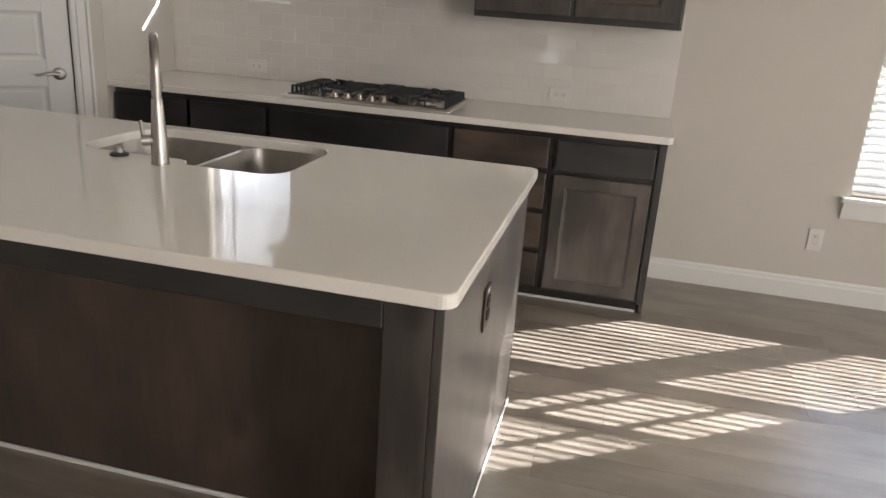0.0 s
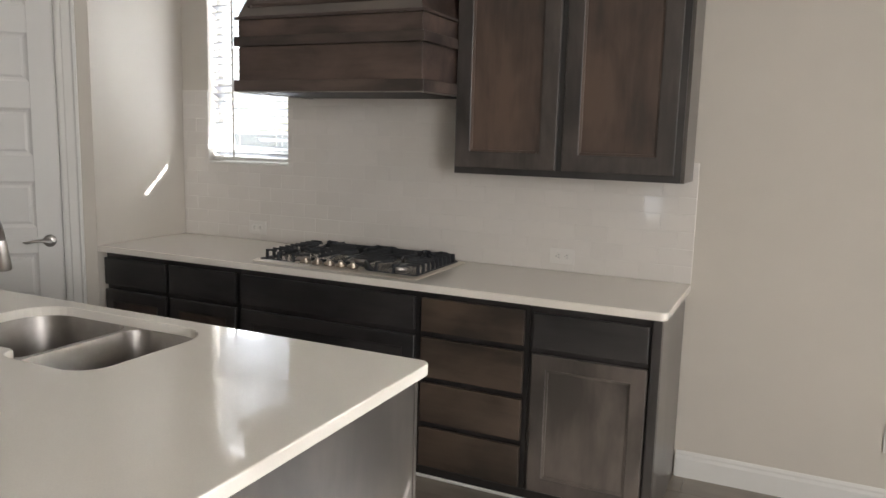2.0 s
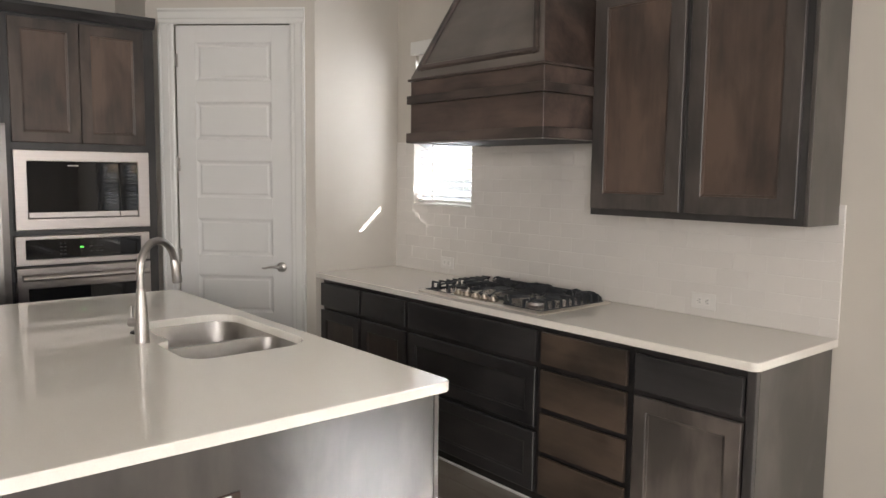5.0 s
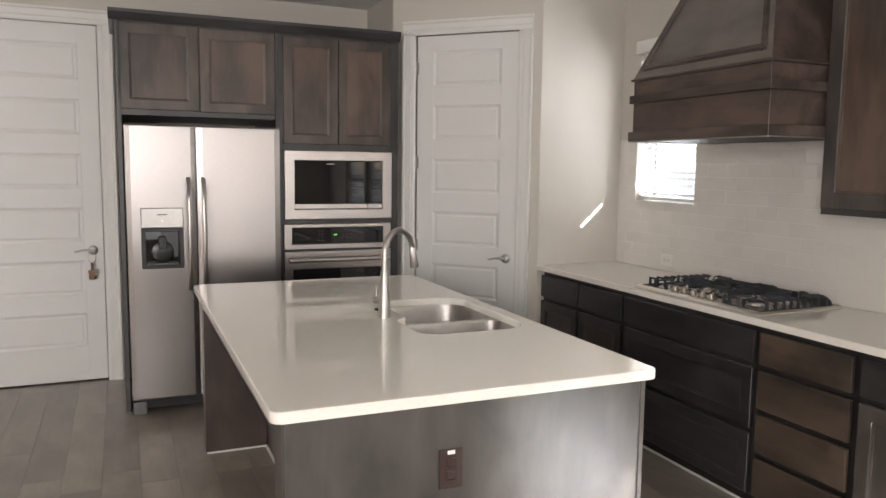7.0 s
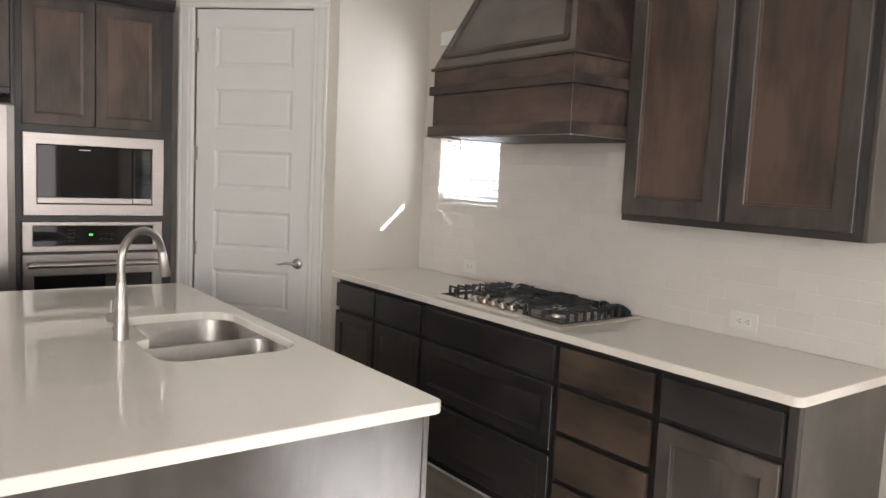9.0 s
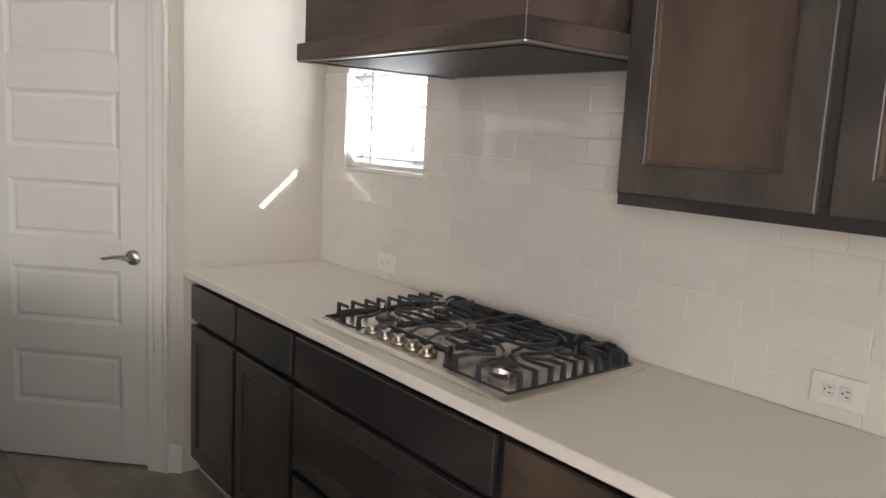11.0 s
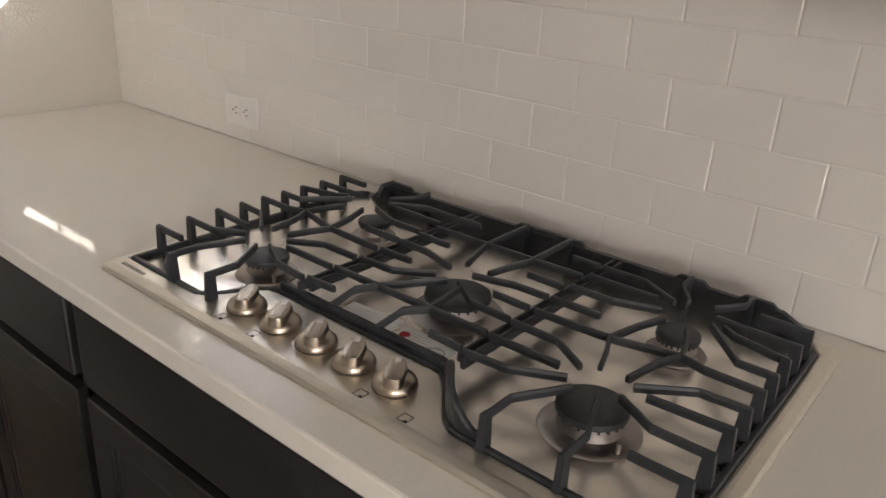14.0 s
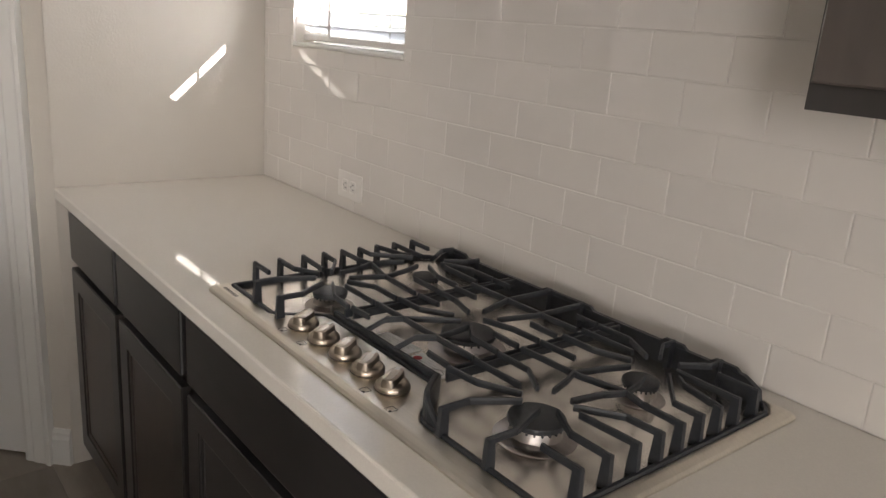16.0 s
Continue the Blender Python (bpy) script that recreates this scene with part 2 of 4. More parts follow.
def prism(bm, pts, axis, a, b):
    """A polygon pushed along an axis. Points are given in the two other axes, in order."""
    def place(p, w):
        return {"x": (w, p[0], p[1]), "y": (p[0], w, p[1]), "z": (p[0], p[1], w)}[axis]
    lo, hi = [bm.verts.new(place(p, a)) for p in pts], [bm.verts.new(place(p, b)) for p in pts]
    bm.faces.new(lo)
    bm.faces.new(hi[::-1])
    for i in range(len(pts)):
        j = (i + 1) % len(pts)
        bm.faces.new((lo[j], lo[i], hi[i], hi[j]))
    bmesh.ops.recalc_face_normals(bm, faces=bm.faces[:])
    return bm


def lathe(bm, profile, n=24, m=None):
    """Turn (radius, height) pairs round z."""
    rings, made = [], []
    for r, z in profile:
        if r < 1e-5:
            rings.append([bm.verts.new((0, 0, z))])
        else:
            rings.append([bm.verts.new((r * math.cos(math.tau * k / n), r * math.sin(math.tau * k / n), z)) for k in range(n)])
        made += rings[-1]
    for p, q in zip(rings, rings[1:]):
        for k in range(n):
            l = (k + 1) % n
            if len(p) == 1 and len(q) == 1:
                continue
            if len(p) == 1:
                bm.faces.new((p[0], q[k], q[l]))
            elif len(q) == 1:
                bm.faces.new((p[k], p[l], q[0]))
            else:
                bm.faces.new((p[k], p[l], q[l], q[k]))
    if m is not None:
        bmesh.ops.transform(bm, matrix=m, verts=made)
    bmesh.ops.recalc_face_normals(bm, faces=bm.faces[:])
    return bm


def tube(bm, pts, radii, n=12, flat=1.0):
    """A round bar through points; radii one value or one each. flat squeezes it across."""
    pts = [Vector(p) for p in pts]
    radii = radii if isinstance(radii, (list, tuple)) else [radii] * len(pts)
    rings, ref = [], None
    for i, p in enumerate(pts):
        d = (pts[min(i + 1, len(pts) - 1)] - pts[max(i - 1, 0)]).normalized()
        if ref is None:
            ref = d.orthogonal().normalized()
        ref = (ref - d * ref.dot(d)).normalized()
        s = d.cross(ref)
        rings.append([bm.verts.new(p + radii[i] * (math.cos(math.tau * k / n) * ref + flat * math.sin(math.tau * k / n) * s)) for k in range(n)])
    for p, q in zip(rings, rings[1:]):
        for k in range(n):
            bm.faces.new((p[k], p[(k + 1) % n], q[(k + 1) % n], q[k]))
    bm.faces.new(rings[0][::-1])
    bm.faces.new(rings[-1])
    bmesh.ops.recalc_face_normals(bm, faces=bm.faces[:])
    return bm


def rrect(x0, x1, y0, y1, r, n=6):
    """A rounded rectangle; r one radius or four (from the lower left, counter-clockwise)."""
    r = r if isinstance(r, (list, tuple)) else (r,) * 4
    out = []
    for (cx, cy, a), q in zip(((x0, y0, 180), (x1, y0, 270), (x1, y1, 0), (x0, y1, 90)), r):
        sx, sy = (1 if cx == x0 else -1), (1 if cy == y0 else -1)
        for k in range(n + 1):
            t = radians(a + 90 * k / n)
            out.append((cx + sx * q + q * math.cos(t), cy + sy * q + q * math.sin(t)))
    return out


def mesh_of(name, bm, material, smooth=None):
    me = bpy.data.meshes.new(name)
    bm.normal_update()
    bm.to_mesh(me)
    bm.free()
    for m in material if isinstance(material, (list, tuple)) else [material]:
        me.materials.append(m)
    if smooth:
        me.shade_smooth()
        me.set_sharp_from_angle(angle=radians(smooth))
    return me


def part(name, bm, material, parent, label="", smooth=None, m=None):
    ob = new(name, bm if isinstance(bm, bpy.types.Mesh) else mesh_of(name, bm, material, smooth))
    ob.parent = parent
    if m is not None:
        ob.matrix_basis = m
    if label:
        ob["label"] = label
    return ob


def thing(name, m, label, category, group=""):
    ob = new(name)
    ob.empty_display_size = 0.1
    ob.matrix_basis = m
    return tagged(ob, label, category, group)


def setting(name, bm, material, label="", category="", smooth=None):
    ob = new(name, mesh_of(name, bm, material, smooth))
    return tagged(ob, label, category, kind="structure")


# ---- the shell ----
CEIL = 2.81
b = bmesh.new()
NW, TW, TE = (0.20, 0.78), (3.985, 4.965), (5.025, 6.005)
HEAD, SILL = 2.36, 0.60
for x0, x1, z0, z1 in ((-1.41, NW[0], 0, CEIL), (NW[0], NW[1], 0, 1.355), (NW[0], NW[1], HEAD, CEIL), (NW[1], TW[0], 0, CEIL),
                       (TW[0], TE[1], 0, SILL), (TW[0], TE[1], HEAD, CEIL), (TW[1], TE[0], SILL, HEAD), (TE[1], 7.0, 0, CEIL)):
    box(b, x0, x1, 0, 0.16, z0, z1)
setting("wall_north", b, M_WALL, "warm beige painted wall behind the range", "wall")
setting("wall_nook", bx(-0.12, 0, -0.66, 0, 0, CEIL), M_WALL, "warm beige painted side wall of the cooking counter", "wall")
DIAG = pose(0, -0.66, 0, 0, 0, 45)
b = bmesh.new()
for x0, x1, z0, z1 in ((-1.107, -0.935, 0, CEIL), (-0.935, -0.15, 2.52, CEIL), (-0.15, -0.002, 0, CEIL)):
    box(b, x0, x1, 0, 0.11, z0, z1)
setting("wall_pantry", b, M_WALL, "warm beige diagonal wall round the pantry door", "wall").matrix_basis = DIAG
setting("wall_return", bx(-1.41, -0.80, -1.443, -1.34, 0, CEIL), M_WALL, "warm beige painted return wall", "wall")
b = bmesh.new()
# last piece and the door backing are unseen, added against leaking outdoor light
for y0, y1, z0, z1 in ((-3.40, -1.443, 0, CEIL), (-4.31, -3.40, 2.54, CEIL), (-7.5, -4.31, 0, CEIL), (-1.443, 0.16, 0, CEIL)):
    box(b, -1.53, -1.41, y0, y1, z0, z1)
box(b, -1.60, -1.531, -4.4, -3.3, 0, CEIL)
setting("wall_west", b, M_WALL, "warm beige painted wall behind the fridge", "wall")
b = bmesh.new()
for y0, y1, z0, z1 in ((-7.5, -7.2, 0, CEIL), (-7.2, -4.6, 0, 0.85), (-7.2, -4.6, 2.72, CEIL), (-4.6, -4.2, 0, CEIL), (-4.2, -0.8, 0, 0.35), (-4.2, -0.8, 2.55, CEIL), (-0.8, 0.16, 0, CEIL)):
    box(b, 7.0, 7.14, y0, y1, z0, z1)
setting("wall_east", b, M_WALL, "plain beige unseen wall with two wide openings added for lamps", "wall")
# unseen panels added to keep sky and sun out of the lamp openings
for y0, y1, z0, z1 in ((-7.2, -4.6, 0.85, 2.72), (-4.2, -0.8, 0.35, 2.55)):
    setting("opening_blocker", bx(7.12, 7.139, y0, y1, z0, z1), M_WHITEPL, "white panel added to block the sky behind the lamps", "shade")
b = bmesh.new()
for x0, x1, z0, z1 in ((-1.53, 1.36, 0, CEIL), (1.36, 1.72, 0, 0.32), (1.36, 1.72, 1.32, CEIL), (1.72, 7.14, 0, CEIL)):
    box(b, x0, x1, -7.64, -7.5, z0, z1)
setting("wall_south", b, M_WALL, "plain beige painted wall with a narrow low window", "wall")
b = bmesh.new()
for x0, x1, z0, z1 in ((1.36, 1.40, 0.32, 1.32), (1.68, 1.72, 0.32, 1.32), (1.40, 1.68, 0.32, 0.37), (1.40, 1.68, 1.27, 1.32), (1.40, 1.68, 0.76, 0.80)):
    box(b, x0, x1, -7.60, -7.54, z0, z1)
sidelight = setting("window_4", b, M_TRIM, "narrow white window with two panes", "window")
for z0, z1 in ((0.37, 0.76), (0.80, 1.27)):
    part("pane", bx(1.40, 1.68, -7.572, -7.568, z0, z1), M_GLASS, sidelight).visible_shadow = False
setting("ceiling", bx(-1.53, 7.14, -7.64, 0.16, CEIL, CEIL + 0.1), M_CEIL, "plain white painted ceiling", "ceiling")
setting("ground", bx(-600, 600, -600, 600, -0.6, -0.3), M_GROUND, "pale ground outside the windows", "ground")
floor = setting("floor", bx(-1.53, 7.14, -7.64, 0.16, -0.1, -0.003), M_GAP, "grey-brown wood-look plank floor", "floor")


# ---- kitchen pieces ----
def nested(x0, x1, z0, z1, steps, close=True):
    """One skin of nested rectangles: steps of (inset, y), from the back of the rim inwards."""
    bm = bmesh.new()
    rs = [[bm.verts.new(p) for p in ((x0 + d, y, z0 + d), (x1 - d, y, z0 + d), (x1 - d, y, z1 - d), (x0 + d, y, z1 - d))] for d, y in steps]
    for p, q in zip(rs, rs[1:]):
        for k in range(4):
            bm.faces.new((p[k], p[(k + 1) % 4], q[(k + 1) % 4], q[k]))
    if close:
        bm.faces.new(rs[-1])
    bmesh.ops.recalc_face_normals(bm, faces=bm.faces[:])
    if bm.faces[-1].normal.y > 0 and close:
        bmesh.ops.reverse_faces(bm, faces=bm.faces[:])
    return bm


def framed_front(parent, name, w, h, m, rail=0.062, wood_frame=None, panel=None, t=0.02, depth=0.009):
    """A door or deep drawer front with a recessed field. Local x across, z up, its face at y = 0 towards -y."""
    d = part(name, nested(0, w, 0, h, [(0.0, t), (0.0, 0.003), (0.003, 0.0), (rail - 0.003, 0.0), (rail, 0.002), (rail, t - 0.002)], close=False), wood_frame or M_FRAME, parent, m=m)
    part("panel", nested(rail, w - rail, rail, h - rail, [(0.0004, t - 0.002), (0.0004, 0.004), (0.004, 0.0045), (0.010, 0.0062), (0.0105, depth), (0.03, depth)]), panel or M_PANEL, d)
    return d


def slab_front(parent, name, w, h, m, material=None):
    return part(name, bx(0, w, 0, 0.02, 0, h, bevel=0.005, segments=2), material or M_FRAME_X, parent, m=m)


def base_cabinet(x0, x1, label, fronts, end=False, slab=None):
    """fronts: (kind, x0, x1, z0, z1), x from the unit's left."""
    c = thing("base_cabinet", pose(x0, -0.635, 0), label, "cabinet", "base cabinets along the range wall")
    w = x1 - x0
    b = bmesh.new()
    box(b, 0.0005, w - (0.0185 if end else 0.0005), 0.034, 0.634, 0.055, 0.879)
    part("body", b, M_FRAME, c)
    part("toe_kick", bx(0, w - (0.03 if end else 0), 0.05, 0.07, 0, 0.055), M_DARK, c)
    if end:
        part("end_panel", bx(w - 0.018, w, 0.0345, 0.63, 0, 0.879, bevel=0.001), M_ISLAND, c, "satin grey-brown end panel, toned lighter for window sheen")
        part("corner_stile", bx(w - 0.036, w - 0.0008, 0.008, 0.0335, 0.0555, 0.8785, bevel=0.002), M_FRAME, c)
    for kind, a, z, z0, z1 in fronts:
        m = pose(a, 0, z0)
        if kind == "slab":
            slab_front(c, "drawer_front", z - a, z1 - z0, m, slab)
        elif kind == "deep":
            framed_front(c, "drawer_front", z - a, z1 - z0, m, wood_frame=M_FRAME_X, panel=M_FRAME_X)
        else:
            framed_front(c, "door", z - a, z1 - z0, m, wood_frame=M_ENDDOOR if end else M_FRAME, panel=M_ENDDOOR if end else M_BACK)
    return c


base_cabinet(0.003, 0.940, "dark-stained base cabinet with two drawers over two doors", [
    ("slab", 0.016, 0.455, 0.698, 0.848), ("slab", 0.482, 0.921, 0.698, 0.848), ("door", 0.016, 0.455, 0.075, 0.672), ("door", 0.482, 0.921, 0.075, 0.672)])
base_cabinet(0.941, 1.945, "wide dark-stained drawer base under the gas cooktop", [
    ("slab", 0.016, 0.988, 0.698, 0.848), ("deep", 0.016, 0.988, 0.388, 0.672), ("deep", 0.016, 0.988, 0.075, 0.362)])
base_cabinet(1.946, 2.455, "narrow dark-stained base cabinet with four drawers", [
    ("slab", 0.016, 0.493, 0.698, 0.848), ("slab", 0.016, 0.493, 0.491, 0.672), ("slab", 0.016, 0.493, 0.283, 0.465), ("slab", 0.016, 0.493, 0.075, 0.257)], slab=M_BROWN_X)
base_cabinet(2.456, 2.992, "dark-stained end base cabinet with a drawer over a door", [
    ("slab", 0.022, 0.490, 0.698, 0.845), ("door", 0.022, 0.490, 0.075, 0.672)], end=True)


def slab_top(outer, holes, z0, z1, e=0.004):
    """A stone slab with eased edges. outer and holes: functions that give an outline for an inset."""
    bm = bmesh.new()
    def ring(pts, z):
        return [bm.verts.new((x, y, z)) for x, y in pts]
    loops = []
    for f, s in [(outer, 1)] + [(h, -1) for h in holes]:
        rs = [ring(f(s * e), z1), ring(f(s * 0.3 * e), z1 - 0.3 * e), ring(f(0), z1 - e), ring(f(0), z0 + e), ring(f(s * 0.3 * e), z0 + 0.3 * e), ring(f(s * e), z0)]
        for p, q in zip(rs, rs[1:]):
            for k in range(len(p)):
                l = (k + 1) % len(p)
                bm.faces.new((p[k], p[l], q[l], q[k]))
        loops.append((rs[0], rs[-1]))
    for side in (0, 1):
        edges = []
        for lp in loops:
            r = lp[side]
            edges += [bm.edges.get((r[k], r[(k + 1) % len(r)])) for k in range(len(r))]
        bmesh.ops.triangle_fill(bm, edges=edges, use_beauty=True, normal=(0, 0, 1 if side == 0 else -1))
    bmesh.ops.recalc_face_normals(bm, faces=bm.faces[:])
    return bm


top = new("worktop", mesh_of("worktop", slab_top(lambda d: rrect(0.002 + d, 3.012 - d, -0.664 + d, -0.002 - d, (0.003, 0.03, 0.003, 0.003)), [], 0.88, 0.914), M_QUARTZ))
tagged(top, "cream polished quartz worktop along the tiled wall", "worktop")

# island
SINK_A = (0.995, 1.415, -2.145, -1.715)
SINK_B = (1.435, 1.775, -2.205, -1.715)


def sink_outline(d):
    """One outline round both bowls; d grows it (negative shrinks)."""
    x0, x1, y0, y1, ym, xm = SINK_A[0] - d, SINK_B[1] + d, SINK_B[2] - d, SINK_B[3] + d, SINK_A[2] - d, 1.425 - d
    out = []
    def arc(cx, cy, r, a0, a1, n=7):
        for k in range(n + 1):
            t = radians(a0 + (a1 - a0) * k / n)
            out.append((cx + r * math.cos(t), cy + r * math.sin(t)))
    r = 0.09 + d
    arc(x0 + r, ym + r, r, 180, 270)
    arc(xm - 0.03 + d, ym - 0.03 + d, 0.03 - d, 90, 0, 4)
    arc(xm + 0.05 + d, y0 + 0.05 + d, 0.05 + d, 180, 270)
    arc(x1 - r, y0 + r, r, 270, 360)
    arc(x1 - 0.13 - d, y1 - 0.13 - d, 0.13 + d, 0, 90)
    arc(x0 + 0.13 + d, y1 - 0.13 - d, 0.13 + d, 90, 180)
    return out


isl_top = new("island_worktop", mesh_of("island_worktop", slab_top(lambda d: rrect(0.17 + d, 2.512 - d, -2.938 + d, -1.647 - d, 0.035), [lambda d: sink_outline(-d)], 0.8785, 0.914), M_QUARTZ))
tagged(isl_top, "cream polished quartz island worktop with a sink cutout", "worktop")

isl = thing("kitchen_island", pose(0.2, -2.93, 0), "dark-stained wooden kitchen island with a recessed seating side", "kitchen island")
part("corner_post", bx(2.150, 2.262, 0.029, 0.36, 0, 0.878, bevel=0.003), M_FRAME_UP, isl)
part("end_panel", bx(2.263, 2.285, 0.028, 1.226, 0, 0.878, bevel=0.002), M_ISLAND, isl)
part("end_stile", bx(2.263, 2.286, 1.2275, 1.247, 0, 0.878, bevel=0.002), M_ISLAND, isl)
part("end_panel", bx(0.0, 0.13, 0.028, 0.36, 0, 0.878, bevel=0.003), M_BACK, isl)
part("apron", bx(0.131, 2.149, 0.028, 0.058, 0.80, 0.878, bevel=0.002), M_FRAME_X, isl)
part("back_panel", bx(0.13, 2.149, 0.36, 0.38, 0, 0.878), M_BACK, isl)
part("side_panel", bx(0.001, 0.023, 0.362, 1.245, 0, 0.878, bevel=0.002), M_FRAME, isl)
part("aisle_front", bx(0.023, 2.262, 1.22, 1.24, 0.06, 0.878), M_FRAME, isl)


# upper cabinets
def upper_cabinet(x0, x1):
    c = thing("wall_cabinet", pose(x0, -0.30, 1.38), "dark-stained two-door wall cabinet with reddish door panels", "cabinet")
    w, h = x1 - x0, 1.06
    part("body", bx(0, w - 0.0165, 0.021, 0.294, 0.0, h), M_FRAME, c)
    part("side_panel", bx(w - 0.016, w, 0.0205, 0.294, 0.0, h, bevel=0.001), M_ISLAND, c, "satin grey-brown side panel, toned lighter for window sheen")
    for a, z in ((0.010, 0.493), (0.521, w - 0.044)):
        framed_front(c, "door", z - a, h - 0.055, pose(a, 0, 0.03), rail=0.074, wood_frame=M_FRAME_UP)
    part("crown", prism(bmesh.new(), [(0.021, h), (-0.005, h), (-0.035, h + 0.05), (-0.035, h + 0.07), (0.28, h + 0.07), (0.28, h)], "x", 0, w), M_FRAME_X, c)
    return c


upper_cabinet(1.942, 2.985)

# range hood
hood = thing("range_hood", pose(1.452, 0, 1.735), "dark-stained wooden range hood with a tapered top", "range hood")
HW = 0.487


def hood_band(z0, z1, out):
    bm = bmesh.new()
    hw, f = HW + out, -0.63 - out
    box(bm, -hw, hw, f, -0.006, z0, z1, bevel=0.0015)
    return bm


part("bottom_trim", hood_band(0.0, 0.05, 0.018), M_TRIM_X, hood)
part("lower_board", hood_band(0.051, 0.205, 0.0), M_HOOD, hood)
part("middle_trim", hood_band(0.206, 0.25, 0.017), M_TRIM_X, hood)
part("top_trim", hood_band(0.327, 0.3405, 0.014), M_TRIM_X, hood)
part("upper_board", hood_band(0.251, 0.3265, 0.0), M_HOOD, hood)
TA, TB, TH = 0.38, 0.40, 0.72
bm = bmesh.new()
lo = [(-HW, -0.63), (HW, -0.63), (HW, -0.006), (-HW, -0.006)]
hi = [(-HW + TA * TH, -0.63 + TB * TH), (HW - TA * TH, -0.63 + TB * TH), (HW - TA * TH, -0.006), (-HW + TA * TH, -0.006)]
va, vb = [bm.verts.new((x, y, 0.341)) for x, y in lo], [bm.verts.new((x, y, 0.341 + TH)) for x, y in hi]
bm.faces.new(va), bm.faces.new(vb)
for k in range(4):
    bm.faces.new((va[k], va[(k + 1) % 4], vb[(k + 1) % 4], vb[k]))
bmesh.ops.recalc_face_normals(bm, faces=bm.faces[:])
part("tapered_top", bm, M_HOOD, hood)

# tall cabinets with fridge and ovens: local x runs along the wall, the face looks away from it
TALL = pose(-0.58, -3.30, 0, 0, 0, 90)
tall = thing("fridge_surround", TALL, "dark-stained tall cabinet round the fridge with two top doors", "cabinet")
part("side_panel", bx(0, 0.03, 0, 0.825, 0, 2.44, bevel=0.002), M_FRAME, tall)
part("side_panel", bx(0.965, 0.985, 0, 0.825, 0, 2.44, bevel=0.002), M_FRAME, tall)
part("body", bx(0.03, 0.965, 0.021, 0.825, 1.875, 2.44), M_FRAME, tall)
framed_front(tall, "door", 0.467, 0.52, pose(0.02, 0, 1.91), wood_frame=M_FRAME_TALL, panel=M_PANEL2)
framed_front(tall, "door", 0.472, 0.52, pose(0.492, 0, 1.905), wood_frame=M_FRAME_TALL, panel=M_PANEL2)
oven_cab = thing("oven_cabinet", pose(-0.58, -2.313, 0, 0, 0, 90), "dark-stained tall oven cabinet with two upper doors", "cabinet")
part("body", bx(0, 0.845, 0.021, 0.825, 0.06, 2.44), M_FRAME, oven_cab)
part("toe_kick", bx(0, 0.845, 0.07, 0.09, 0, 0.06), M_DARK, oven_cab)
framed_front(oven_cab, "door", 0.37, 0.70, pose(0.033, 0, 1.72), wood_frame=M_FRAME_TALL, panel=M_PANEL2)
framed_front(oven_cab, "door", 0.37, 0.70, pose(0.407, 0, 1.72), wood_frame=M_FRAME_TALL, panel=M_PANEL2)
framed_front(oven_cab, "drawer_front", 0.745, 0.32, pose(0.033, 0, 0.09), wood_frame=M_FRAME_X)
crown = prism(bmesh.new(), [(0.021, 2.44), (-0.004, 2.44), (-0.03, 2.485), (-0.03, 2.505), (0.60, 2.505), (0.60, 2.44)], "x", -0.03, 1.833)
cr = new("crown_moulding", mesh_of("crown_moulding", crown, M_FRAME_X))
cr.matrix_basis = TALL
tagged(cr, "dark-stained crown moulding on the tall cabinets", "moulding", kind="structure")

fr = thing("refrigerator", pose(-0.45, -3.262, 0, 0, 0, 90), "stainless steel side-by-side refrigerator with water dispenser", "refrigerator")
part("cabinet_box", bx(0.01, 0.92, 0.08, 0.80, 0.03, 1.79), M_BLACK, fr)


def curved_door(x0, x1, z0, z1, hole=None):
    """A door skin that bows gently forward, with rounded sides; a rectangular hole where given."""
    bm = bmesh.new()
    n = 14
    xs = sorted({round(x0 + (x1 - x0) * k / n, 5) for k in range(n + 1)} | ({hole[0], hole[1]} if hole else set()))
    zs = [z0, z0 + 0.012] + ([hole[2], hole[3]] if hole else []) + [z1 - 0.012, z1]
    def face_y(x, z):
        u = (x - x0) / (x1 - x0)
        edge = min(x - x0, x1 - x)
        y = -0.0035 * (1 - (2 * u - 1) ** 2) + 0.0035
        if edge < 0.006:
            y += 0.012
        return y + (0.008 if z in (z0, z1) else 0)
    grid = [[bm.verts.new((x, face_y(x, z), z)) for x in xs] for z in zs]
    for i in range(len(zs) - 1):
        for k in range(len(xs) - 1):
            if hole and zs[i] == hole[2] and hole[0] <= xs[k] < hole[1]:
                continue
            bm.faces.new((grid[i][k], grid[i][k + 1], grid[i + 1][k + 1], grid[i + 1][k]))
    rim = [e for e in bm.edges if e.is_boundary]
    got = bmesh.ops.extrude_edge_only(bm, edges=rim)
    for v in [g for g in got["geom"] if isinstance(g, bmesh.types.BMVert)]:
        v.co.y = 0.078
    bmesh.ops.recalc_face_normals(bm, faces=bm.faces[:])
    return bm


fd = part("freezer_door", curved_door(0.0, 0.405, 0.10, 1.815, (0.078, 0.326, 0.93, 1.307)), M_STEEL, fr, smooth=9)
part("fridge_door", curved_door(0.412, 0.93, 0.10, 1.815), M_STEEL, fr, smooth=9)
part("dispenser_panel", bx(0.080, 0.324, -0.004, 0.03, 1.184, 1.305, bevel=0.003), M_NICKEL, fd)
part("dispenser_light", bx(0.196, 0.208, -0.0055, -0.0035, 1.222, 1.230), M_WHITEPL, fd)
part("dispenser_mark", bx(0.170, 0.232, -0.0055, -0.0035, 1.262, 1.268), M_SLOT, fd)
bm = bmesh.new()
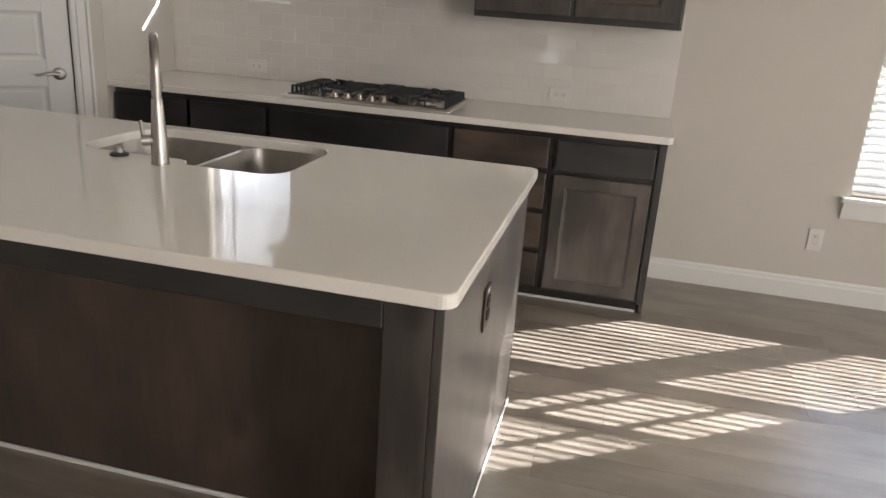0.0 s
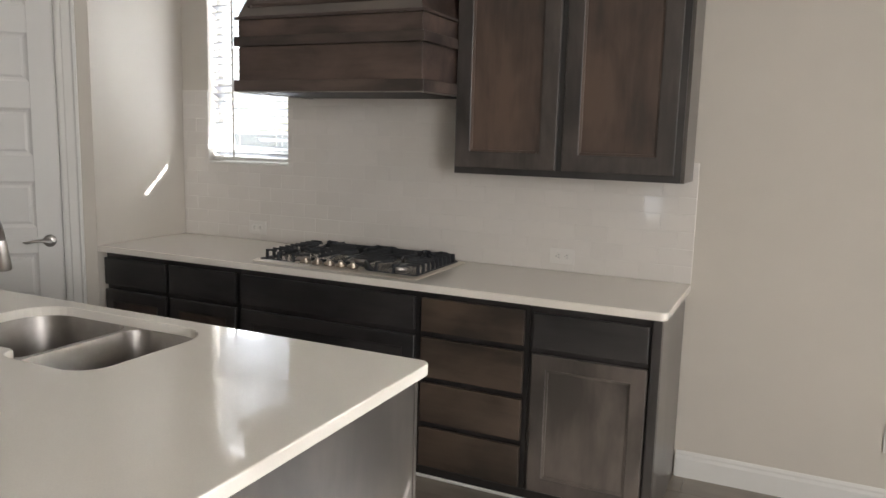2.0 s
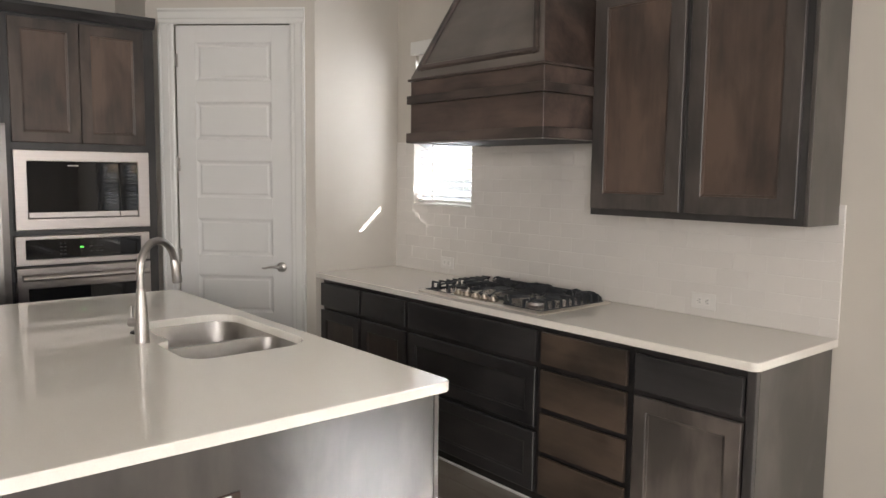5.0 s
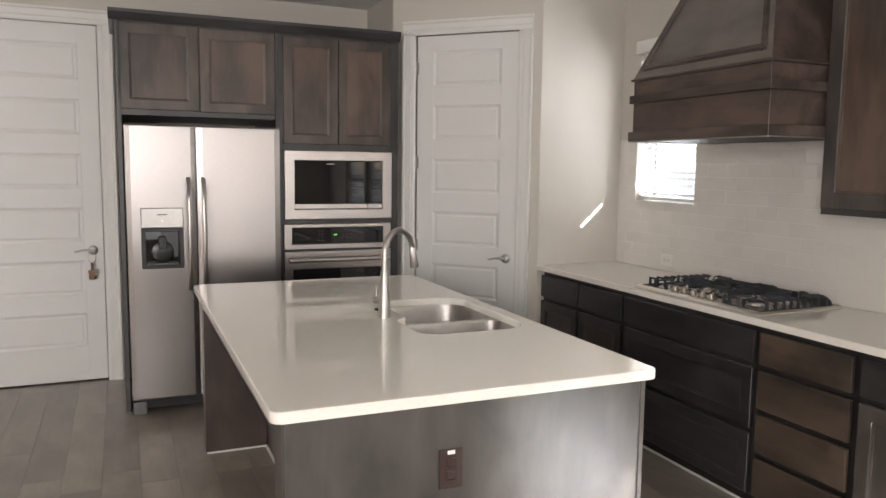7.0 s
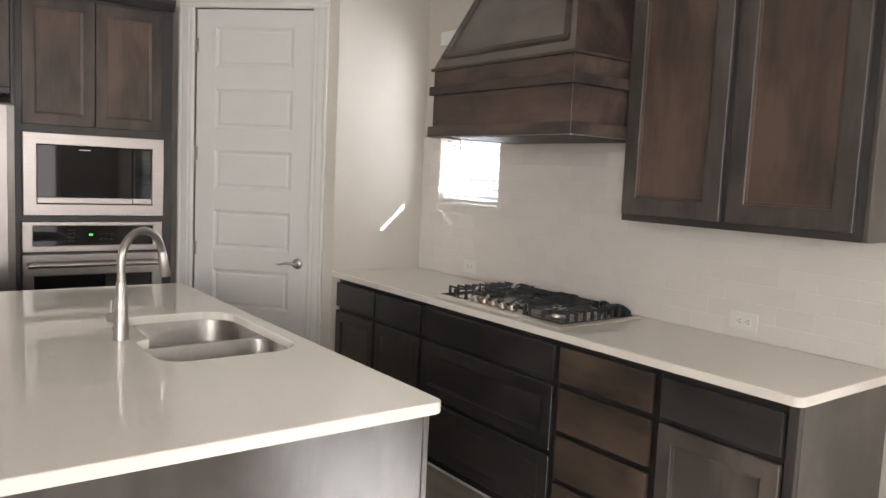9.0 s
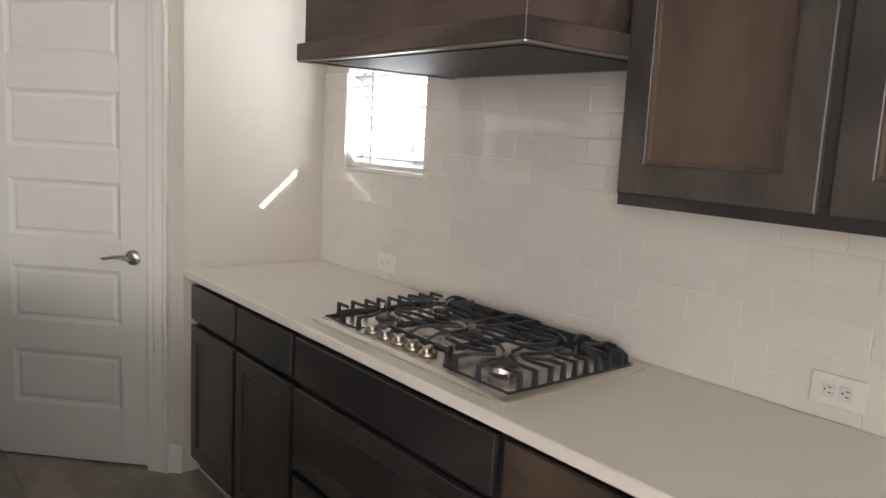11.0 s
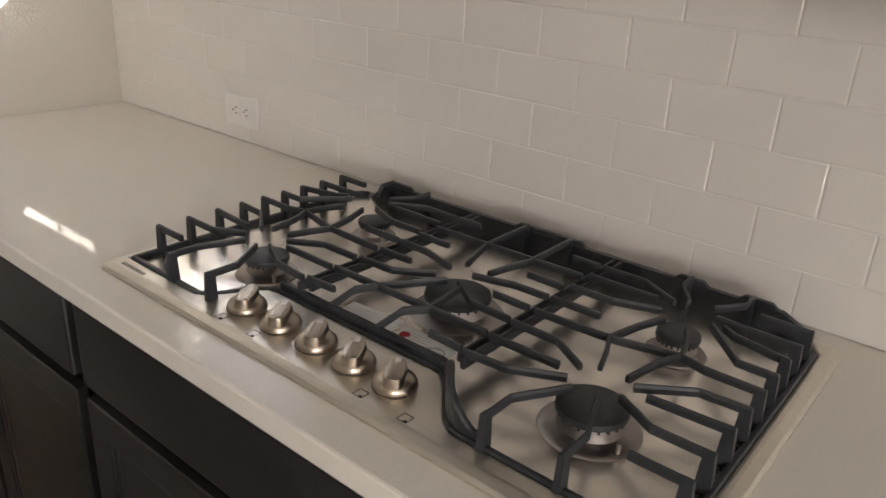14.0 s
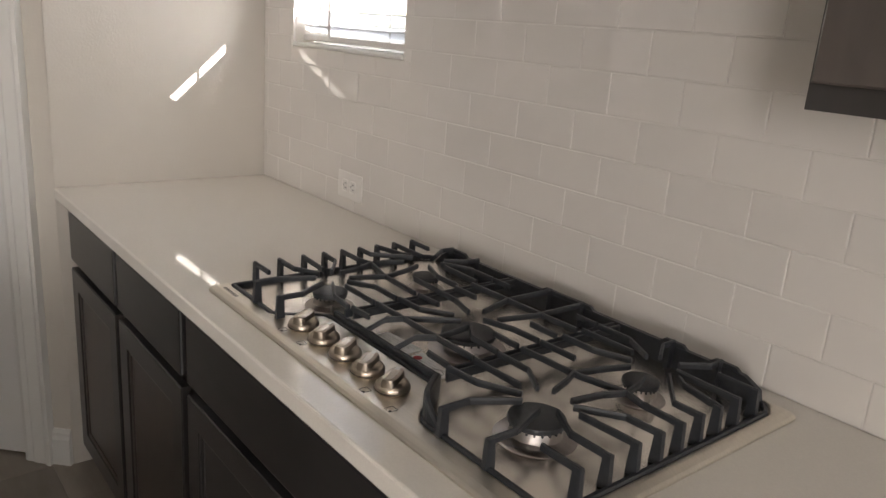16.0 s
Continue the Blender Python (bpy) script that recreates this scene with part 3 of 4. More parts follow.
for a in ((0.080, 0.104, 0.93, 1.183), (0.300, 0.324, 0.93, 1.183), (0.104, 0.300, 0.93, 0.952), (0.104, 0.300, 1.160, 1.183)):
    box(bm, a[0], a[1], 0.0, 0.06, a[2], a[3], bevel=0.002)
part("dispenser_frame", bm, M_BLACK, fd)
part("dispenser_recess", bx(0.104, 0.300, 0.066, 0.074, 0.95, 1.16), M_GLASSBLACK, fd)
part("dispenser_cradle", lathe(bmesh.new(), [(0.0, 0.0), (0.050, 0.0), (0.062, 0.008), (0.066, 0.022), (0.060, 0.026), (0.0, 0.022)], 28, pose(0.202, 0.066, 1.03, 90)), M_BLACK, fd, smooth=40)
part("dispenser_paddle", bx(0.178, 0.226, 0.034, 0.042, 1.045, 1.125, bevel=0.010, segments=3), M_SLOT, fd)
part("drip_tray", bx(0.106, 0.298, 0.004, 0.064, 0.9525, 0.962, bevel=0.002), M_PADDLE, fd)
for x in (0.360, 0.447):
    pts = [(x, 0.0, 0.80), (x, -0.045, 0.83), (x, -0.062, 0.93), (x, -0.068, 1.14), (x, -0.062, 1.36), (x, -0.045, 1.455), (x, 0.0, 1.486)]
    part("handle", tube(bmesh.new(), pts, 0.0155, 14, 0.8), M_STEEL_X, fr, "curved steel door handle", smooth=60)
part("foot_grille", bx(0.06, 0.92, 0.055, 0.075, 0.035, 0.092), M_BLACK, fr)
for k in range(5):
    part("grille_bar", bx(0.09, 0.90, 0.047, 0.056, 0.041 + 0.0105 * k, 0.0455 + 0.0105 * k), M_SLOT, fr)
part("front_foot", bx(0.004, 0.085, 0.03, 0.10, 0.0, 0.085, bevel=0.012, segments=2), M_PADDLE, fr)
part("front_foot", bx(0.845, 0.926, 0.03, 0.10, 0.0, 0.085, bevel=0.012, segments=2), M_PADDLE, fr)


def ring(bm, x0, x1, z0, z1, a0, a1, c0, c1, y0, y1, bevel=0.004):
    """A flat frame: outer x0..x1, z0..z1, opening a0..a1, c0..c1."""
    def rect(p, y):
        return [bm.verts.new(v) for v in ((p[0], y, p[2]), (p[1], y, p[2]), (p[1], y, p[3]), (p[0], y, p[3]))]
    e = bevel
    rs = [rect((x0, x1, z0, z1), y1), rect((x0, x1, z0, z1), y0 + e), rect((x0 + e * 0.3, x1 - e * 0.3, z0 + e * 0.3, z1 - e * 0.3), y0 + e * 0.3), rect((x0 + e, x1 - e, z0 + e, z1 - e), y0),
          rect((a0 - e, a1 + e, c0 - e, c1 + e), y0), rect((a0, a1, c0, c1), y0 + e), rect((a0, a1, c0, c1), y1)]
    for p, q in zip(rs, rs[1:]):
        for k in range(4):
            bm.faces.new((p[k], p[(k + 1) % 4], q[(k + 1) % 4], q[k]))
    bmesh.ops.recalc_face_normals(bm, faces=bm.faces[:])
    return bm


mw = thing("microwave_oven", pose(-0.58, -2.281, 1.213, 0, 0, 90), "built-in stainless steel microwave with black glass", "microwave")
part("trim_frame", ring(bmesh.new(), 0, 0.755, 0, 0.463, 0.068, 0.687, 0.068, 0.398, -0.014, 0.02), M_STEEL_X, mw)
part("door_glass", bx(0.070, 0.574, -0.006, 0.018, 0.104, 0.396, bevel=0.002), M_GLASSBLACK, mw)
part("door_rail", bx(0.070, 0.574, -0.009, 0.018, 0.071, 0.1035, bevel=0.002), M_STEEL_X, mw)
part("control_panel", bx(0.578, 0.685, -0.006, 0.018, 0.104, 0.396, bevel=0.002), M_GLASSBLACK, mw)
part("control_rail", bx(0.578, 0.685, -0.009, 0.018, 0.071, 0.1035, bevel=0.002), M_STEEL_X, mw)
part("name_mark", bx(0.285, 0.345, -0.0075, -0.0055, 0.372, 0.379), M_NICKEL, mw)
ov = thing("wall_oven", pose(-0.58, -2.289, 0.44, 0, 0, 90), "built-in stainless steel wall oven with black glass", "oven")
part("control_frame", ring(bmesh.new(), 0, 0.755, 0.568, 0.741, 0.054, 0.702, 0.604, 0.716, -0.018, 0.02), M_STEEL_X, ov)
cp = part("control_glass", bx(0.052, 0.704, -0.008, 0.018, 0.602, 0.718), M_GLASSBLACK, ov)
part("clock_digits", bx(0.346, 0.353, -0.0105, -0.0085, 0.659, 0.671), M_LED, cp)
part("clock_digits", bx(0.357, 0.364, -0.0105, -0.0085, 0.659, 0.671), M_LED, cp)
for k in range(8):
    part("touch_key", bx(0.235 + 0.022 * (k % 2), 0.247 + 0.022 * (k % 2), -0.0095, -0.0082, 0.625 + 0.021 * (k // 2), 0.631 + 0.021 * (k // 2)), M_SLOT, cp)
for k in range(6):
    part("touch_key", bx(0.40 + 0.03 * (k % 3), 0.415 + 0.03 * (k % 3), -0.0095, -0.0082, 0.635 + 0.03 * (k // 3), 0.641 + 0.03 * (k // 3)), M_SLOT, cp)
part("door_frame", ring(bmesh.new(), 0, 0.755, 0.0, 0.556, 0.058, 0.697, 0.09, 0.432, -0.022, 0.02), M_STEEL_X, ov)
part("door_glass", bx(0.055, 0.70, -0.012, 0.018, 0.087, 0.435), M_GLASSBLACK, ov)
hd = part("handle", tube(bmesh.new(), [(0.024, -0.060, 0.500), (0.731, -0.060, 0.500)], 0.019, 16, 0.8), M_STEEL_X, ov, "steel bar handle", smooth=60)
for x in (0.06, 0.695):
    part("handle_post", tube(bmesh.new(), [(x, -0.02, 0.502), (x, -0.062, 0.502)], 0.010, 10), M_STEEL_X, hd, smooth=60)

# doors
def panel_door(parent, w, h, rows, stile=0.125):
    """A painted door leaf with six fielded panels. Its face at y = 0."""
    bm = bmesh.new()
    zs = [0.0] + [z for r in rows for z in r] + [h]
    for a in (0, w - stile):
        box(bm, a, a + stile, 0, 0.035, 0, h, bevel=0.002)
    for z0, z1 in zip(zs[0::2], zs[1::2]):
        box(bm, stile, w - stile, 0, 0.035, z0, z1)
    leaf = part("door_leaf", bm, M_DOOR, parent)
    for z0, z1 in rows:
        pm = bmesh.new()
        x0, x1 = stile, w - stile
        vs, inset = [], ((0, 0), (0.012, 0.007), (0.022, 0.009), (0.034, 0.004))
        for d, y in inset:
            vs.append([pm.verts.new(p) for p in ((x0 + d, y, z0 + d), (x1 - d, y, z0 + d), (x1 - d, y, z1 - d), (x0 + d, y, z1 - d))])
        for p, q in zip(vs, vs[1:]):
            for k in range(4):
                pm.faces.new((p[k], p[(k + 1) % 4], q[(k + 1) % 4], q[k]))
        pm.faces.new(vs[-1])
        bmesh.ops.recalc_face_normals(pm, faces=pm.faces[:])
        part("panel", pm, M_DOOR, leaf)
    return leaf


ROWS6 = [(0.247 + 0.3785 * k, 0.493 + 0.3785 * k) for k in range(6)]
CASING = [(0, 0), (0, -0.012), (0.012, -0.016), (0.03, -0.016), (0.036, -0.02), (0.075, -0.022), (0.085, -0.03), (0.097, -0.03), (0.097, 0)]


def casing(parent, x0, x1, h):
    """Moulded trim round a door opening, on the wall's face at y = 0."""
    for side in (-1, 1):
        edge = x0 if side < 0 else x1
        part("casing", prism(bmesh.new(), [(edge + side * u, v) for u, v in CASING], "z", 0, h), M_TRIM, parent)
    part("casing", prism(bmesh.new(), [(v, h + u) for u, v in CASING], "x", x0 - 0.097, x1 + 0.097), M_TRIM, parent)


def lever(parent, x, z, side):
    h = part("door_handle", lathe(bmesh.new(), [(0, -0.0), (0.033, 0), (0.033, 0.008), (0.026, 0.014), (0.012, 0.016), (0.011, 0.05), (0, 0.05)], 24, pose(x, 0, z, 90)), M_NICKEL, parent, "satin nickel lever handle", smooth=40)
    pts = [(x, -0.045, z), (x + side * 0.03, -0.052, z + 0.006), (x + side * 0.07, -0.052, z + 0.004), (x + side * 0.105, -0.05, z - 0.006), (x + side * 0.12, -0.049, z - 0.002)]
    part("lever", tube(bmesh.new(), pts, [0.011, 0.010, 0.008, 0.007, 0.005], 10, 0.7), M_NICKEL, h, smooth=60)
    return h


d1 = tagged(thing("door_1", DIAG @ pose(-0.92, 0.012, 0.008), "closed white six-panel pantry door with lever handle", "door"), kind="structure")
panel_door(d1, 0.755, 2.492, [(a + 0.0, z) for a, z in ROWS6])
lever(d1, 0.755 - 0.065, 0.935, -1)
c1 = tagged(thing("trim_pantry", DIAG, "white moulded casing round the pantry door", "trim"), kind="structure")
casing(c1, -0.925, -0.16, 2.505)
WEST = pose(-1.41, 0, 0, 0, 0, 90)
d2 = tagged(thing("door_2", WEST @ pose(-4.29, 0.012, 0.012), "closed white six-panel door with keys hanging", "door"), kind="structure")
panel_door(d2, 0.875, 2.515, ROWS6)
lever(d2, 0.875 - 0.07, 0.945, -1)
c2 = tagged(thing("trim_west", WEST, "white moulded casing round the side door", "trim"), kind="structure")
casing(c2, -4.296, -3.41, 2.53)


# windows
def sash_window(name, x0, x1, z0, z1, label, tilt, pitch, bottom, muntin=None, gap=None, wand=None, streak_stop=None, cords=None):
    w = tagged(thing(name, pose((x0 + x1) / 2, 0, z0), label, "window"), kind="structure")
    hw, h = (x1 - x0) / 2, z1 - z0
    bm = bmesh.new()
    for a, c in ((-hw, -hw + 0.045), (hw - 0.045, hw)):
        box(bm, a, c, 0.085, 0.15, 0, h)
    for a, c in ((0, 0.07), (h - 0.06, h), (h * 0.45 - 0.03, h * 0.45 + 0.03)):
        box(bm, -hw + 0.045, hw - 0.045, 0.085, 0.15, a, c)
    if muntin:
        box(bm, -hw + 0.045, hw - 0.045, 0.10, 0.13, muntin - 0.015, muntin + 0.015)
        for x in (-0.165, 0.165):
            for a, c in ((h * 0.45 + 0.03, muntin - 0.015), (muntin + 0.015, h - 0.06)):
                box(bm, x - 0.013, x + 0.013, 0.102, 0.128, a, c)
    part("window_frame", bm, M_TRIM, w)
    g = part("pane", bx(-hw + 0.045, hw - 0.045, 0.112, 0.116, 0.07, h - 0.06), M_GLASS, w)
    g.visible_shadow = False
    bl = tagged(thing("window_blind", pose((x0 + x1) / 2, 0.045, z0), "white faux-wood slatted blind, lowered", "blind", "window blinds"))
    part("head_rail", bx(-hw + 0.01, hw - 0.01, -0.03, 0.03, h - 0.055, h - 0.004, bevel=0.003), M_WHITEPL, bl)
    sm = bmesh.new()
    pts = [(-0.025, 0.0), (-0.012, 0.0018), (0, 0.0024), (0.012, 0.0018), (0.025, 0.0), (0.025, -0.0026), (0, -0.0004), (-0.025, -0.0026)]
    prism(sm, pts, "x", -hw + 0.012, hw - 0.012)
    me = mesh_of("slat", sm, M_SLAT)
    z = bottom + 0.035
    while z < h - 0.07:
        if gap and gap[0] - 0.02 < z < gap[1] + 0.018:
            # short slat added in the gap to end the sun streak on the wall
            part("slat", mesh_of("slat", prism(bmesh.new(), pts, "x", streak_stop, hw - 0.012), M_SLAT), None, bl, "short slat added to cut off the sun streak", m=pose(0, 0, (gap[0] + gap[1]) / 2, tilt))
            z = gap[1] + 0.019
        part("slat", me, None, bl, m=pose(0, 0, z, tilt + random.uniform(-1.2, 1.2)))
        z += pitch
    part("bottom_rail", bx(-hw + 0.012, hw - 0.012, -0.025, 0.025, bottom, bottom + 0.018, bevel=0.003), M_WHITEPL, bl)
    for x, cw in cords or ((-hw + 0.12, 0.001), (hw - 0.12, 0.001)):
        lm = bmesh.new()
        for y, cw in ((-0.027, cw), (0.027, 0.001)):
            box(lm, x - cw, x + cw, y - 0.0008, y + 0.0008, bottom + 0.01, h - 0.05)
        part("ladder_cord", lm, M_WHITEPL, bl)
    part("tilt_wand", tube(bmesh.new(), [(-hw + 0.128, -0.036, h - 0.06), (-hw + 0.128, -0.038, wand)], 0.0035, 8), M_WAND, bl, smooth=60) if wand else None
    return w, bl


# left cord is widened to split the sun streak in two
sash_window("window_1", *NW, 1.355, HEAD, "small white kitchen window with a lowered blind", -25, 0.042, 0.02, gap=(0.125, 0.170), streak_stop=0.045, cords=((-0.122, 0.007), (0.19, 0.001)))
sash_window("window_2", *TW, SILL, HEAD, "tall white sash window with a lowered blind", 28, 0.0425, 0.004, 1.16, wand=0.825)
sash_window("window_3", *TE, SILL, HEAD, "tall white sash window with a lowered blind", 28, 0.0425, 0.004, 1.16, wand=0.825)
b = bmesh.new()
box(b, TW[0] - 0.045, TE[1] + 0.045, -0.045, 0.03, SILL - 0.028, SILL - 0.002, bevel=0.006, segments=2)
sl = tagged(thing("window_sill", pose(0, 0, 0), "white painted window sill with a deep apron", "sill"), kind="structure")
part("stool", b, M_TRIM, sl)
part("apron", prism(bmesh.new(), [(-0.002, SILL - 0.029), (-0.03, SILL - 0.029), (-0.028, SILL - 0.05), (-0.02, SILL - 0.1), (-0.016, SILL - 0.118), (-0.002, SILL - 0.118)], "x", TW[0] - 0.03, TE[1] + 0.03), M_TRIM, sl)

# baseboards
BASE = [(0, 0), (-0.016, 0), (-0.016, 0.090), (-0.011, 0.102), (-0.011, 0.112), (-0.004, 0.124), (0, 0.124)]
b = prism(bmesh.new(), BASE, "x", 3.0, 6.99)
setting("baseboard", b, M_TRIM, "tall white painted baseboard", "baseboard")

b = prism(bmesh.new(), BASE, "x", -0.062, -0.004)
setting("baseboard_pantry", b, M_TRIM, "short white baseboard beside the pantry casing", "baseboard").matrix_basis = DIAG
part("window_head", bx(0.165, 0.80, -0.022, 0.03, HEAD - 0.004, HEAD + 0.082, bevel=0.004), M_TRIM, bpy.data.objects["window_1"], m=pose(-0.49, 0, -1.355))
part("inner_sill", bx(0.20, 0.78, -0.012, 0.084, 1.3555, 1.367, bevel=0.003), M_TRIM, bpy.data.objects["window_1"], m=pose(-0.49, 0, -1.355))


# ---- hood mouldings on the slanted face ----
def plank_between(bm, p, q, side, w, out, t):
    """A bar from p to q, w wide along side's plane and t thick towards out."""
    p, q, out = Vector(p), Vector(q), Vector(out).normalized()
    d = (q - p).normalized()
    s_ = d.cross(out).normalized()
    vs = [bm.verts.new(a + s_ * w * u + out * v) for a in (p - d * w * 0.5, q + d * w * 0.5) for u, v in ((-0.5, -0.004), (-0.5, t * 0.6), (-0.25, t), (0.25, t), (0.5, t * 0.6), (0.5, -0.004))]
    for k in range(6):
        bm.faces.new((vs[k], vs[(k + 1) % 6], vs[6 + (k + 1) % 6], vs[6 + k]))
    bm.faces.new(vs[:6]), bm.faces.new(vs[6:][::-1])
    bmesh.ops.recalc_face_normals(bm, faces=bm.faces[:])


def on_taper(u, v):
    """u: 0 at the middle, 1 at the edge; v: height above the boards."""
    return (u * (HW - TA * v), -0.63 + TB * v, 0.341 + v)


OUT = (0, -1, TB)
bm = bmesh.new()
lift = Vector(OUT).normalized() * 0.005
near = [Vector(on_taper(u, v)) for u, v in ((-0.999, 0.0), (0.999, 0.0), (0.999, TH), (-0.999, TH))]
back_, front_ = [bm.verts.new(p) for p in near], [bm.verts.new(p + lift) for p in near]
bm.faces.new(front_), bm.faces.new(back_[::-1])
for k in range(4):
    bm.faces.new((back_[k], back_[(k + 1) % 4], front_[(k + 1) % 4], front_[k]))
bmesh.ops.recalc_face_normals(bm, faces=bm.faces[:])
part("front_board", bm, M_TAPER, hood, "smooth sloping front board, coloured paler for the light on it")
bm = bmesh.new()
for a, c in (((-0.90, 0.055), (0.90, 0.055)), ((0.90, 0.055), (0.83, 0.60)), ((0.83, 0.60), (-0.83, 0.60)), ((-0.83, 0.60), (-0.90, 0.055))):
    plank_between(bm, on_taper(*a), on_taper(*c), None, 0.032, OUT, 0.020)
part("panel_moulding", bm, M_TRIM_X, hood)
part("liner", bx(-HW + 0.05, HW - 0.05, -0.58, -0.06, -0.003, -0.0005), M_DARK, hood, "hood liner coloured dark for the shade under the hood")
rim = bmesh.new()
for a in ((-HW - 0.016, HW + 0.016, -0.646, -0.638), (-HW - 0.016, -HW - 0.008, -0.6375, -0.01), (HW + 0.008, HW + 0.016, -0.6375, -0.01)):
    box(rim, *a, -0.006, -0.0003, bevel=0.0015)
part("liner_rim", rim, M_NICKEL, hood, "thin bright steel rim")

# ---- sink ----
snk = thing("double_sink", pose(0, 0, 0.8835), "undermount stainless steel double-bowl sink", "sink")


def bowl(x0, x1, y0, y1, radii, depth):
    bm = bmesh.new()
    rings = []
    for d, z in ((0.0, -0.0012), (0.003, -0.01), (0.010, -depth + 0.035), (0.018, -depth + 0.012), (0.038, -depth), (0.12, -depth - 0.004)):
        rings.append([bm.verts.new((x, y, z)) for x, y in rrect(x0 + d, x1 - d, y0 + d, y1 - d, [max(0.01, r - d) for r in radii], 8)])
    for p, q in zip(rings, rings[1:]):
        for k in range(len(p)):
            bm.faces.new((p[k], p[(k + 1) % len(p)], q[(k + 1) % len(q)], q[k]))
    bm.faces.new(rings[-1][::-1])
    bmesh.ops.recalc_face_normals(bm, faces=bm.faces[:])
    for f in bm.faces:
        f.normal_flip() if f.normal.z < -0.5 else None
    return bm


for q, radii, dep in ((SINK_A, (0.09, 0.05, 0.07, 0.13), 0.16), (SINK_B, (0.05, 0.09, 0.13, 0.07), 0.19)):
    bw = part("bowl", bowl(*q, radii, dep), M_BASIN, snk, smooth=40)
    cx, cy = (q[0] + q[1]) / 2, (q[2] + q[3]) / 2
    part("drain", lathe(bmesh.new(), [(0.0, -0.006), (0.018, -0.006), (0.022, 0.0), (0.043, 0.003), (0.045, 0.0)], 24, pose(cx, cy, -dep - 0.002)), M_NICKEL, bw, smooth=40)
bm = bmesh.new()
loops = [sink_outline(0.012), rrect(*SINK_A, (0.09, 0.05, 0.07, 0.13), 8), rrect(*SINK_B, (0.05, 0.09, 0.13, 0.07), 8)]
es = []
for lp in loops:
    vs = [bm.verts.new((x, y, -0.0012)) for x, y in lp]
    es += [bm.edges.new((vs[k], vs[(k + 1) % len(vs)])) for k in range(len(vs))]
bmesh.ops.triangle_fill(bm, edges=es, use_beauty=True, normal=(0, 0, 1))
part("flange", bm, M_BASIN, snk)
part("divider", bx(SINK_A[1] + 0.002, SINK_B[0] - 0.002, -2.10, -1.76, -0.10, -0.004, bevel=0.006, segments=3), M_BASIN, snk, smooth=40)

# ---- faucet ----
fc = thing("kitchen_faucet", pose(1.385, -2.238, 0.914, 0, 0, 34.4), "tall brushed nickel pull-down kitchen faucet", "faucet")
part("body", lathe(bmesh.new(), [(0, 0), (0.0285, 0), (0.0285, 0.004), (0.027, 0.006), (0.026, 0.04), (0.0235, 0.10), (0.019, 0.17), (0.0165, 0.204), (0.0155, 0.206), (0.0, 0.206)], 28), M_NICKEL, fc, smooth=35)
arc_pts = [(0, 0, 0.204), (0, 0, 0.25)] + [(0, 0.106 - 0.106 * math.cos(radians(a)), 0.276 + 0.104 * math.sin(radians(a))) for a in range(0, 169, 12)]
part("neck", tube(bmesh.new(), arc_pts, 0.0145, 16), M_NICKEL, fc, smooth=60)
hx0 = Vector(arc_pts[-1])
dn = Vector((0, 0.2, -0.98)).normalized()
part("spray_head", tube(bmesh.new(), [hx0, hx0 + dn * 0.004, hx0 + dn * 0.006, hx0 + dn * 0.05, hx0 + dn * 0.085, hx0 + dn * 0.098], [0.0148, 0.0148, 0.016, 0.0175, 0.0205, 0.0195], 20), M_NICKEL, fc, smooth=40)
part("spray_button", bx(-0.006, 0.006, 0.232, 0.239, 0.226, 0.256, bevel=0.003), M_BLACK, fc)
stub = part("handle_stub", tube(bmesh.new(), [(-0.015, 0, 0.075), (-0.052, 0.0, 0.075)], [0.017, 0.018], 18), M_NICKEL, fc, smooth=40)
part("lever", tube(bmesh.new(), [(-0.044, 0, 0.08), (-0.047, 0.004, 0.105), (-0.052, 0.012, 0.135)], [0.008, 0.0065, 0.0055], 12), M_NICKEL, stub, smooth=60)
cov = thing("hole_cover", pose(1.205, -2.195, 0.914), "small black cap on the worktop beside the faucet", "cap")
part("disc", lathe(bmesh.new(), [(0, 0), (0.030, 0), (0.030, 0.006), (0.024, 0.010), (0.0, 0.010)], 24), M_BLACK, cov, smooth=40)
part("button", lathe(bmesh.new(), [(0, 0.010), (0.014, 0.010), (0.014, 0.024), (0.010, 0.028), (0.0, 0.028)], 20), M_NICKEL, cov, smooth=40)

# ---- cooktop ----
CW, CD = 0.920, 0.552
ck = thing("gas_cooktop", pose(1.002, -0.608, 0.914), "stainless steel five-burner gas cooktop with cast iron grates", "cooktop")


def smoothstep(a, c, x):
    t = min(1.0, max(0.0, (x - a) / (c - a)))
    return t * t * (3 - 2 * t)


def front_edge(x):
    return 0.038 + 0.083 * smoothstep(0.196, 0.264, x) * (1 - smoothstep(0.560, 0.656, x))


def well(d):
    """Outline of the sunken field, shrunk by d."""
    xs = [0.022 + d + (0.876 - 2 * d) * k / 56 for k in range(57)]
    return [(x, front_edge(x) + d) for x in xs] + [(0.898 - d, 0.506 - d), (0.886 - d, 0.526 - d), (0.868, 0.533 - d), (0.052, 0.533 - d), (0.034 + d, 0.526 - d), (0.022 + d, 0.506 - d)]


def tray():
    bm = bmesh.new()
    def ring_at(pts, z):
        return [bm.verts.new((x, y, z)) for x, y in pts]
    def skin(p, q):
        for k in range(len(p)):
            bm.faces.new((p[k], p[(k + 1) % len(p)], q[(k + 1) % len(q)], q[k]))
    outs = [ring_at(rrect(d, CW - d, d, CD - d, 0.016 - d * 0.5, 5), z) for d, z in ((0, 0.0005), (0.0, 0.004), (0.004, 0.0075), (0.014, 0.0115), (0.018, 0.012))]
